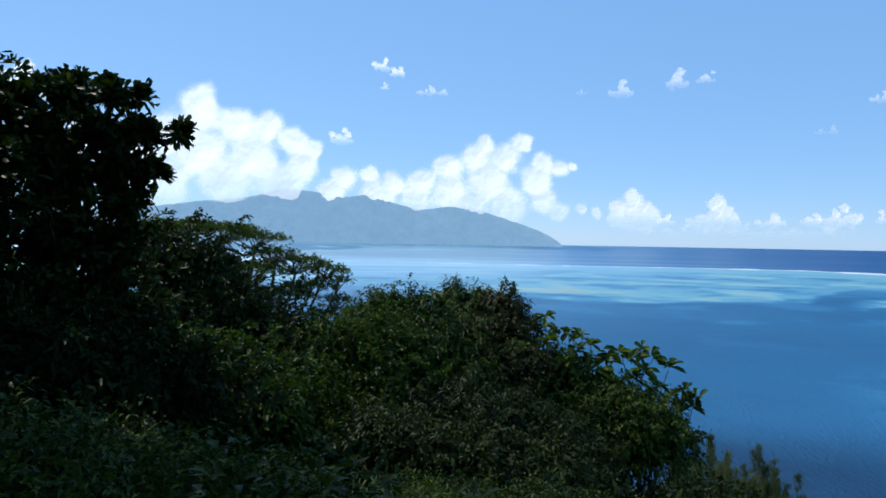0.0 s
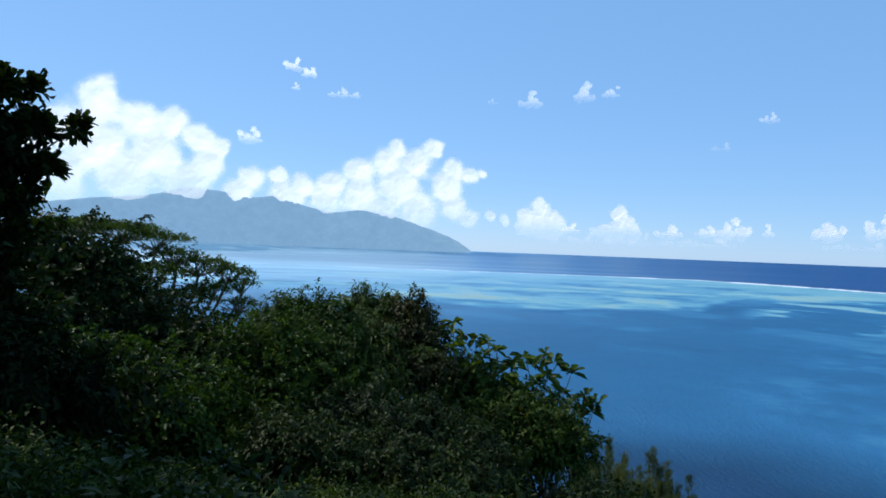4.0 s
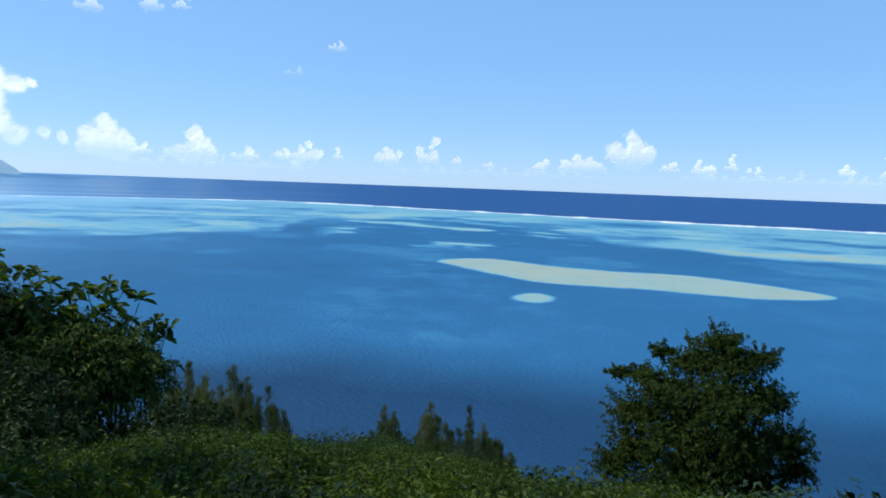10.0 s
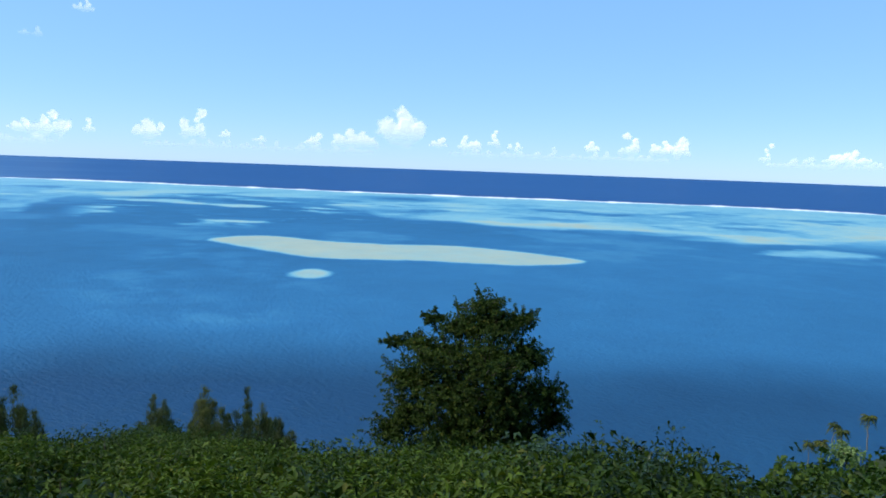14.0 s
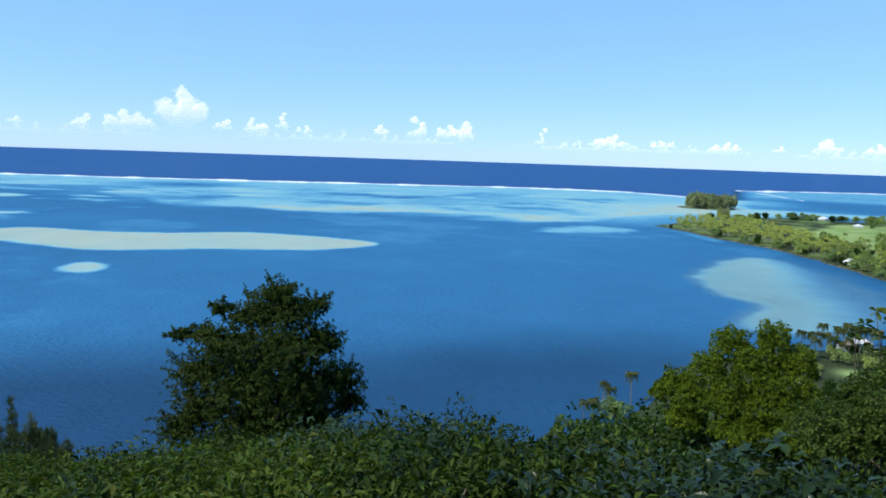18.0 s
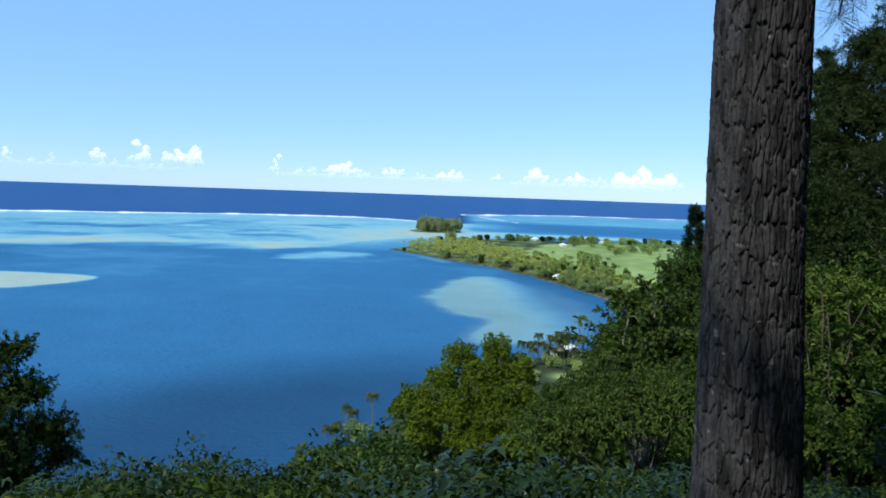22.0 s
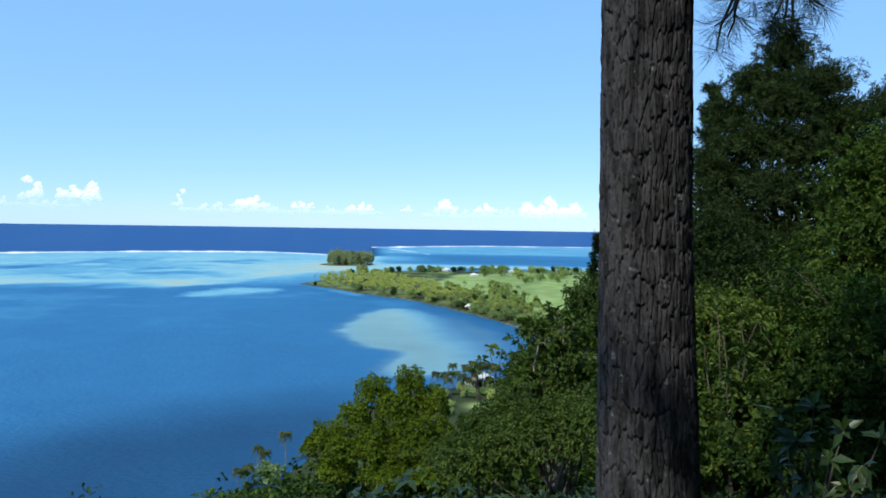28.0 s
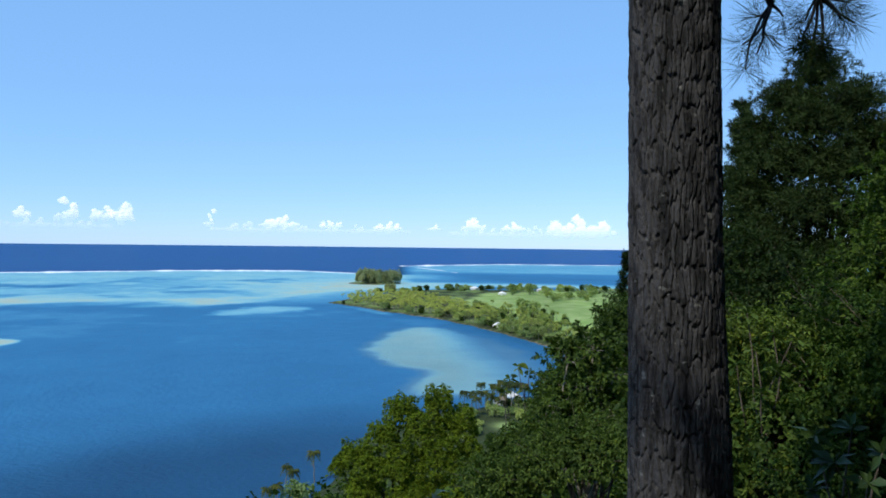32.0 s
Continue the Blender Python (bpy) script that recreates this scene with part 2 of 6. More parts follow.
SEA, LAND = sea_material(), land_material()
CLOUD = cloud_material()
# the blue emission is the haze of the air, put into the slopes
FAR_HILL = distance_material("hazy_mountain_slopes", (0.008, 0.02, 0.018), (0.13, 0.14, 0.11), (0.24, 0.44, 0.70), 0.92, 0.012)
BARK = bark_material("grey_brown_bark", (0.03, 0.024, 0.018), (0.13, 0.11, 0.085), (0.25, 0.25, 0.22))
PINE_BARK = bark_material("furrowed_pine_bark", (0.014, 0.014, 0.014), (0.058, 0.057, 0.058), (0.30, 0.31, 0.29), 2.6)
PALE_BARK = bark_material("pale_grey_bark", (0.10, 0.09, 0.07), (0.26, 0.24, 0.2), (0.4, 0.4, 0.36))
# darkest green: the shade of the slope is put into this leaf colour
LEAF_DARK = leaf_material("dark_shaded_leaf", (0.009, 0.019, 0.007), (0.026, 0.047, 0.013), (0.06, 0.08, 0.02), rough=0.5, through_light=0.2, spec=0.08)
LEAF_MID = leaf_material("mid_green_leaf", (0.014, 0.036, 0.008), (0.056, 0.10, 0.020), (0.085, 0.12, 0.022), rough=0.5, through_light=0.3, spec=0.08)
LEAF_LIME = leaf_material("yellow_green_leaf", (0.04, 0.075, 0.008), (0.26, 0.33, 0.03), through_light=0.3, spec=0.08)
LEAF_BUSH = leaf_material("shrub_leaf", (0.014, 0.032, 0.008), (0.052, 0.092, 0.018), (0.16, 0.17, 0.03), spec=0.08)
LEAF_FERN = leaf_material("fern_frond", (0.018, 0.036, 0.006), (0.075, 0.125, 0.018), (0.12, 0.13, 0.02))
LEAF_HEDGE = leaf_material("hedge_leaf", (0.008, 0.020, 0.005), (0.038, 0.070, 0.013), (0.075, 0.09, 0.02), rough=0.5, spec=0.09)
LEAF_GLOSS = leaf_material("large_glossy_leaf", (0.008, 0.022, 0.008), (0.03, 0.06, 0.018), rough=0.4, spec=0.3, through_light=0.12)
LEAF_ROUND = leaf_material("round_tree_leaf", (0.015, 0.032, 0.008), (0.054, 0.09, 0.02), (0.13, 0.14, 0.03), through_light=0.3, spec=0.1)
LEAF_SHRUB = leaf_material("pale_shrub_leaf", (0.026, 0.052, 0.012), (0.098, 0.15, 0.034), (0.15, 0.19, 0.03), rough=0.5, through_light=0.3, spec=0.1)
LEAF_BROWN = leaf_material("bronze_new_leaf", (0.03, 0.035, 0.012), (0.085, 0.08, 0.025))
LEAF_DEAD = leaf_material("withered_rust_leaf", (0.06, 0.02, 0.012), (0.14, 0.05, 0.03))
LEAF_GREY = leaf_material("grey_green_needle", (0.055, 0.07, 0.04), (0.14, 0.155, 0.09), through_light=0.35, spec=0.05)
NEEDLE = leaf_material("pine_needle", (0.010, 0.021, 0.007), (0.042, 0.064, 0.02), through_light=0.15, spec=0.08)
# LEAF_PALM, LEAF_FAR and LEAF_ISLET are paled: distance haze is put into them
LEAF_PALM = leaf_material("haze_paled_palm_frond", (0.16, 0.23, 0.07), (0.42, 0.48, 0.19), (0.46, 0.40, 0.2), through_light=0.4)
LEAF_PALM_DULL = leaf_material("dull_palm_frond", (0.035, 0.05, 0.018), (0.10, 0.125, 0.04), (0.18, 0.14, 0.06))
LEAF_FAR = leaf_material("haze_paled_far_leaf", (0.15, 0.23, 0.085), (0.39, 0.47, 0.21), through_light=0.35)
LEAF_ISLET = leaf_material("haze_paled_islet_leaf", (0.20, 0.235, 0.13), (0.42, 0.45, 0.26))
WALL_PAINT = plain_material("white_wall_paint", (0.7, 0.69, 0.64), (0.8, 0.79, 0.75), 2.0, 0.7)
ROOF_TIN = plain_material("pale_tin_roof", (0.55, 0.54, 0.5), (0.72, 0.7, 0.66), 1.5, 0.5)
ROOF_RUST = plain_material("weathered_brown_roof", (0.20, 0.14, 0.11), (0.34, 0.27, 0.22), 1.5, 0.6)
WOOD = plain_material("weathered_wood", (0.12, 0.09, 0.06), (0.22, 0.17, 0.12), 4.0, 0.8)
GLASS_DARK = plain_material("dark_window_pane", (0.02, 0.025, 0.03), (0.04, 0.045, 0.05), 2.0, 0.1, 0, 0.5)


# ---- geometry helpers ----
def polar(az, r, z=0.0):
    return np.array((r * math.sin(radians(az)), r * math.cos(radians(az)), z))


def sight(az, r, el):
    """The place r metres off on the azimuth az, at the elevation el as seen from the eye."""
    return polar(az, r, EYE + r * math.tan(radians(el)))


def smooth(a, b, x):
    t = np.clip((np.asarray(x, float) - a) / (b - a), 0, 1)
    return t * t * (3 - 2 * t)


def hash2(ix, iy, seed):
    n = (ix.astype(np.int64) * 374761393 + iy.astype(np.int64) * 668265263 + seed * 974711) & 0x7FFFFFFF
    n = ((n ^ (n >> 13)) * 1274126177) & 0x7FFFFFFF
    return ((n ^ (n >> 16)) & 0xFFFF) / 65535.0


def fbm(x, y, scale, seed=0, octaves=4):
    """Smooth noise of 0 to 1 over the plan, with blobs of about the size scale."""
    total, amp, norm = 0.0, 1.0, 0.0
    for k in range(octaves):
        u, v = np.asarray(x) / scale, np.asarray(y) / scale
        ix, iy = np.floor(u), np.floor(v)
        fx, fy = u - ix, v - iy
        fx, fy = fx * fx * (3 - 2 * fx), fy * fy * (3 - 2 * fy)
        h = lambda a, b: hash2(ix + a, iy + b, seed + k * 17)
        total = total + amp * ((h(0, 0) * (1 - fx) + h(1, 0) * fx) * (1 - fy) + (h(0, 1) * (1 - fx) + h(1, 1) * fx) * fy)
        norm, amp, scale = norm + amp, amp * 0.5, scale / 2.03
    return total / norm


def outline_distance(x, y, poly):
    """Metres inside (plus) or outside (minus) a closed outline."""
    poly = np.array(poly, float)
    best, inside = np.full(np.shape(x), 1e9), np.zeros(np.shape(x), bool)
    for (ax, ay), (bx, by) in zip(poly, np.roll(poly, -1, 0)):
        dx, dy = bx - ax, by - ay
        t = np.clip(((x - ax) * dx + (y - ay) * dy) / (dx * dx + dy * dy + 1e-9), 0, 1)
        best = np.minimum(best, np.hypot(x - ax - t * dx, y - ay - t * dy))
        hit = ((ay > y) != (by > y)) & (x < (bx - ax) * (y - ay) / (by - ay + 1e-12) + ax)
        inside ^= hit
    return np.where(inside, best, -best)


def mesh_of(name, verts, faces, material, smooth_faces=False):
    """A mesh from numpy arrays; faces all of one size."""
    me = bpy.data.meshes.new(name)
    verts, faces = np.asarray(verts, np.float32), np.asarray(faces, np.int32)
    k = faces.shape[1]
    me.vertices.add(len(verts))
    me.vertices.foreach_set("co", verts.ravel())
    me.loops.add(faces.size)
    me.loops.foreach_set("vertex_index", faces.ravel())
    me.polygons.add(len(faces))
    me.polygons.foreach_set("loop_start", np.arange(0, faces.size, k, dtype=np.int32))
    me.polygons.foreach_set("loop_total", np.full(len(faces), k, np.int32))
    if smooth_faces:
        me.polygons.foreach_set("use_smooth", np.ones(len(faces), bool))
    me.update(calc_edges=True)
    me.materials.append(material)
    return me


def child(name, me, parent, label=""):
    ob = new(name, me)
    ob.parent = parent
    return tagged(ob, label=label)


def part(name, bm, material, parent, label=""):
    me = bpy.data.meshes.new(name)
    bm.to_mesh(me)
    bm.free()
    me.materials.append(material)
    return child(name, me, parent, label)


def thing(name, place, label, category, group=""):
    ob = new(name)
    ob.location = place
    return tagged(ob, label, category, group)


def unit(v):
    v = np.asarray(v, float)
    return v / (np.linalg.norm(v, axis=-1, keepdims=True) + 1e-9)


def tubes(paths, sides=6):
    """Tapered tubes along paths of (points, radii); returns vertices and quads."""
    vs, fs, base = [], [], 0
    for pts, radii in paths:
        pts, radii = np.asarray(pts, float), np.asarray(radii, float)
        tang = unit(np.gradient(pts, axis=0))
        ref = np.where(np.abs(tang[:, 2:3]) > 0.9, np.array([[1.0, 0, 0]]), np.array([[0, 0, 1.0]]))
        u = unit(np.cross(tang, ref))
        v = np.cross(tang, u)
        a = np.linspace(0, 2 * np.pi, sides, endpoint=False)
        ring = pts[:, None] + radii[:, None, None] * (np.cos(a)[None, :, None] * u[:, None] + np.sin(a)[None, :, None] * v[:, None])
        vs.append(ring.reshape(-1, 3))
        n = len(pts)
        i, j = np.meshgrid(np.arange(n - 1), np.arange(sides), indexing="ij")
        j2 = (j + 1) % sides
        fs.append(base + np.stack([i * sides + j, i * sides + j2, (i + 1) * sides + j2, (i + 1) * sides + j], -1).reshape(-1, 4))
        base += n * sides
    return np.concatenate(vs), np.concatenate(fs)


def limb(rng, a, b, r0, r1, bend=0.12, n=6):
    """A crooked, tapering limb from a to b."""
    a, b = np.asarray(a, float), np.asarray(b, float)
    t = np.linspace(0, 1, n)[:, None]
    sag = rng.normal(0, bend * np.linalg.norm(b - a), 3)
    pts = a + (b - a) * t + sag * (t * (1 - t) * 2) + rng.normal(0, 0.012 * np.linalg.norm(b - a), (n, 3)) * (t * (1 - t) * 4)
    return pts, np.linspace(r0, r1, n)


def leaf_blades(base, axis, normal, length, width, fold=0.18, droop=0.25):
    """Pointed leaves folded on their midrib, two faces of three corners a side: vertices and triangles."""
    n = len(base)
    axis, side = unit(axis), unit(np.cross(axis, normal))
    nor = np.cross(side, axis)
    L, W = np.broadcast_to(length, n)[:, None], np.broadcast_to(width, n)[:, None]
    mid = base + axis * L * 0.45
    down = np.array([[0, 0, -1.0]])
    tip = base + axis * L + down * L * droop
    v = np.stack([base, mid + side * W / 2 + nor * W * fold, tip, mid - side * W / 2 + nor * W * fold, mid], 1).reshape(-1, 3)
    k = np.arange(n)[:, None] * 5
    f = np.stack([k + 0, k + 1, k + 4, k + 1, k + 2, k + 4, k + 4, k + 2, k + 3, k + 0, k + 4, k + 3], -1).reshape(-1, 3)
    return v, f


def blades2(base, axis, normal, length, width, fold=0.2, droop=0.2):
    """The same with two triangles a leaf, for crowns further off."""
    n = len(base)
    axis, side = unit(axis), unit(np.cross(axis, normal))
    nor = np.cross(side, axis)
    L, W = np.broadcast_to(length, n)[:, None], np.broadcast_to(width, n)[:, None]
    mid = base + axis * L * 0.5
    tip = base + axis * L + np.array([[0, 0, -1.0]]) * L * droop
    v = np.stack([base, mid + side * W / 2 + nor * W * fold, tip, mid - side * W / 2 + nor * W * fold], 1).reshape(-1, 3)
    k = np.arange(n)[:, None] * 4
    return v, np.stack([k, k + 1, k + 2, k, k + 2, k + 3], -1).reshape(-1, 3)


def blunt_blades(base, axis, normal, length, width, fold=0.15, droop=0.1):
    """Blunt paddle-shaped leaves, widest towards the tip."""
    n = len(base)
    axis, side = unit(axis), unit(np.cross(axis, normal))
    nor = np.cross(side, axis)
    L, W = np.broadcast_to(length, n)[:, None], np.broadcast_to(width, n)[:, None]
    fall = np.array([[0, 0, -1.0]]) * L * droop
    mid, far = base + axis * L * 0.45 + fall * 0.2, base + axis * L * 0.8 + fall * 0.6
    tip = base + axis * L + fall
    v = np.stack([base, mid + side * W * 0.38 + nor * W * fold, far + side * W * 0.5 + nor * W * fold, tip, far - side * W * 0.5 + nor * W * fold, mid - side * W * 0.38 + nor * W * fold], 1).reshape(-1, 3)
    k = np.arange(n)[:, None] * 6
    return v, np.stack([k, k + 1, k + 2, k, k + 2, k + 3, k, k + 3, k + 4, k, k + 4, k + 5], -1).reshape(-1, 3)


def ball(rng, n):
    return unit(rng.normal(0, 1, (n, 3)))


def tufts(rng, centres, outward, per, length, width, open_angle=70.0, droop=0.25, fine=False, scatter=0.1):
    """Leaves in rosettes: per leaves round each centre, splayed from its outward way."""
    n = len(centres)
    c, d = np.repeat(centres, per, 0), np.repeat(unit(outward), per, 0)
    rnd = ball(rng, n * per)
    flat = unit(rnd - d * np.sum(rnd * d, 1, keepdims=True))
    th = np.radians(rng.uniform(0.25, 1.25, n * per) * open_angle)[:, None]
    axis = d * np.cos(th) + flat * np.sin(th)
    L = length * rng.uniform(0.6, 1.2, n * per)
    base = c + rng.normal(0, scatter * length * 2, (n * per, 3))
    nor = unit(d + 0.6 * rng.normal(0, 1, (n * per, 3)) + np.array([[0, 0, 0.8]]))
    return {False: blades2, True: leaf_blades, "blunt": blunt_blades}[fine](base, axis, nor, L, L * width / length, droop=droop)


def lobe_points(rng, centre, radii, n, shell=(0.7, 1.05), rough=0.18, flat_below=0.35):
    """Points in the outer shell of a lumpy lobe, fewer underneath; with their outward ways."""
    d = ball(rng, int(n * 1.5))
    d = d[(d[:, 2] > -flat_below) | (rng.random(len(d)) < 0.25)][:n]
    lump = 1 + rough * (np.sin(d[:, 0] * 5.1 + centre[0] * 3) + np.sin(d[:, 1] * 6.3 + centre[1] * 2) + np.sin(d[:, 2] * 5.7 + centre[2])) * 0.6
    r = rng.uniform(*shell, len(d)) * lump
    return np.asarray(centre) + d * r[:, None] * np.asarray(radii), d


def tree(name, place, lobes, trunk_r, leaf, label, category="tree", leaf_mat=LEAF_MID, bark=BARK, tuft_n=200, per=7, leaf_l=0.14, leaf_w=0.06,
         seed=1, shell=(0.65, 1.05), open_angle=75, droop=0.25, lean=(0, 0), fork=0.35, fine=False, group="", twigs=10, inner=0.25, core=0.62, sprigs=9, reach=0.45):
    """A tree or shrub: a forked trunk with a limb to each lobe of the crown, twigs, and rosettes of leaves. Lobes: (x, y, z, rx, ry, rz) from the foot."""
    rng = np.random.default_rng(seed)
    ob = thing(name, place, label, category, group)
    top = max(l[2] for l in lobes)
    forkp = np.array((lean[0], lean[1], top * fork))
    v, f = tubes([limb(rng, (0, 0, -0.4), forkp, trunk_r * 1.15, trunk_r * 0.75, 0.05)], 8)
    child("trunk", mesh_of("trunk", v, f, bark, True), ob)
    cs, ds = [], []
    for k, l in enumerate(lobes):
        c, rad = np.array(l[:3]), np.array(l[3:])
        big = trunk_r * 0.55 * (rad.mean() / max(x[3] for x in lobes)) ** 0.5
        lp = [limb(rng, forkp * rng.uniform(0.85, 1.0), c - np.array((0, 0, rad[2] * 0.2)), big, big * 0.4)]
        p, d = lobe_points(rng, c, rad, 6 + int(tuft_n * (rad[0] * rad[2]) / np.mean([x[3] * x[5] for x in lobes])), shell)
        if inner:
            q, e = lobe_points(rng, c, rad * 0.6, int(len(p) * inner), (0.5, 1.0))
            p, d = np.concatenate([p, q]), np.concatenate([d, e])
        for i in rng.integers(0, len(p), twigs):
            lp.append(limb(rng, c - np.array((0, 0, rad[2] * 0.2)), p[i] - d[i] * leaf_l * 0.3, big * 0.35, big * 0.08, 0.1, 5))
        # young shoots that stand out of the lobe
        for i in rng.integers(0, len(p), sprigs):
            if d[i][2] < -0.3:
                continue
            way = unit(d[i] + np.array((0, 0, 0.35)) + rng.normal(0, 0.3, 3))
            long_ = reach * rad.mean() * rng.uniform(0.4, 1.1)
            lp.append(limb(rng, c - np.array((0, 0, rad[2] * 0.2)), p[i] + way * long_, big * 0.16 + 0.004, 0.004, 0.06, 6))
            along = p[i] + way * long_ * np.linspace(0.15, 1.0, 6)[:, None] + rng.normal(0, leaf_l * 0.15, (6, 3))
            p, d = np.concatenate([p, along]), np.concatenate([d, np.tile(way, (6, 1))])
        v, f = tubes(lp, 5)
        child("limb", mesh_of("limb", v, f, bark, True), ob)
        cs.append(p)
        ds.append(d)
    v, f = tufts(rng, np.concatenate(cs), np.concatenate(ds) + np.array((0, 0, 0.25)), per, leaf_l, leaf_w, open_angle, droop, fine)
    if core:
        pc = [lobe_points(rng, np.array(l[:3]), np.array(l[3:]) * core, int(3 + 120 * l[3] * l[5]), (0.3, 1.0)) for l in lobes]
        v2, f2 = tufts(rng, np.concatenate([q for q, _ in pc]), np.concatenate([e for _, e in pc]), 5, min(leaf_l * 1.7, 0.3), min(leaf_l * 0.8, 0.14), 85, 0.2)
        v, f = np.concatenate([v, v2]), np.concatenate([f, f2 + len(v)])
    child("crown", mesh_of("crown", v, f, leaf_mat), ob, leaf)
    return ob


# ---- sea, land, distance ----
SHORE = [(1140, 18), (1070, -23), (990, -59), (911, -110), (808, -148), (723, -166), (657, -183), (616, -192), (560, -215), (500, -205), (445, -150), (412, -85),
         (398, -50), (365, -25), (318, -6), (287, 3), (258, 14), (215, 45), (165, 85), (118, 118), (70, 140), (-20, 160), (-200, 190), (-500, 300), (-1200, -300),
         (-1200, -2500), (1900, -2500), (1900, -1300), (1600, -720), (1480, -540), (1440, -420), (1450, -300), (1480, -210), (1420, -120), (1310, -62), (1210, -15)]
RIM = EYE - 4960 * math.tan(radians(0.29))


def hill(x, y):
    """The height of the slope that the viewpoint stands on."""
    r, az = np.hypot(x, y), np.degrees(np.arctan2(x, y))
    z = np.interp(r, [0, 2, 5, 9, 14, 60, 110, 150, 165], [88.4, 88.2, 87.2, 85.7, 83.4, 54, 24, 2.2, -6])
    side = np.maximum(smooth(12, -30, az), smooth(100, 138, az))
    z = z + side * np.interp(r, [0, 90, 160, 200], [0, 15.5, 12, 0])
    z = z + smooth(-8, 8, az) * smooth(50, 37, az) * np.interp(r, [6, 10, 14, 18, 40], [0, 0.6, 1.5, 1.5, 0])
    # unseen ground behind the viewpoint, raised to shut off sky light
    back = np.maximum(smooth(135, 175, az), smooth(-60, -110, az))
    z = z + back * np.interp(r, [0, 4, 60, 160, 200], [0, 0, 34, 60, 0])
    return z + (fbm(x, y, 4.0, 5) - 0.5) * np.interp(r, [2, 8, 40], [0.05, 0.5, 2.0])


def land_height(x, y):
    d = outline_distance(x, y, SHORE)
    isl = 1 - np.hypot((x - 1695) / 66, (y + 82) / 62)
    d = np.maximum(d, isl * 60) + np.where(np.hypot(x, y) > 250, (fbm(x, y, 24, 33) - 0.5) * 13, 0)
    flat = np.clip(d * 0.14 - 0.15, -4, 2.0) + np.where(d > 8, (fbm(x, y, 60, 9) - 0.5) * 1.2, 0)
    h = hill(x, y)
    return np.where(np.hypot(x, y) < 200, np.maximum(h, np.minimum(flat, 2.0)), flat), d


def polar_grid(az_list, r_list):
    a, r = np.meshgrid(np.radians(az_list), r_list, indexing="ij")
    n, m = a.shape
    i, j = np.meshgrid(np.arange(n), np.arange(m - 1), indexing="ij")
    i2 = (i + 1) % n
    f = np.stack([i * m + j, i * m + j + 1, i2 * m + j + 1, i2 * m + j], -1).reshape(-1, 4)
    return (r * np.sin(a)).ravel(), (r * np.cos(a)).ravel(), f


def set_attribute(me, name, values):
    me.attributes.new(name, "FLOAT", "POINT").data.foreach_set("value", np.asarray(values, np.float32))


def reef_range(az):
    """How far off the barrier reef lies on each azimuth."""
    return np.interp(az, [-60, -20, -3, 10, 20, 28, 40, 50, 60, 70, 80, 87, 92, 95], [3600, 3150, 2900, 2800, 2880, 2940, 2580, 2380, 2310, 2330, 2420, 2400, 2210, 2150])


def inner_range(az):
    """Where the shallows behind the reef drop to the deep lagoon."""
    return np.interp(az, [-60, -20, -4, 7, 18, 28, 31, 38, 46, 51, 54, 60, 66, 74, 80, 84, 88, 92, 98], [2200, 1800, 1330, 1230, 1215, 1340, 1700, 1780, 1640, 1400, 1150, 1190, 1170, 1080, 1070, 1180, 1330, 1460, 1560])


def stroke(x, y, line, width):
    """One along a drawn line, falling to nothing within about its width."""
    best = np.full(np.shape(x), 1e9)
    for (ax, ay), (bx, by) in zip(line[:-1], line[1:]):
        dx, dy = bx - ax, by - ay
        t = np.clip(((x - ax) * dx + (y - ay) * dy) / (dx * dx + dy * dy), 0, 1)
        best = np.minimum(best, np.hypot(x - ax - t * dx, y - ay - t * dy))
    return np.exp(-(best / width) ** 2)


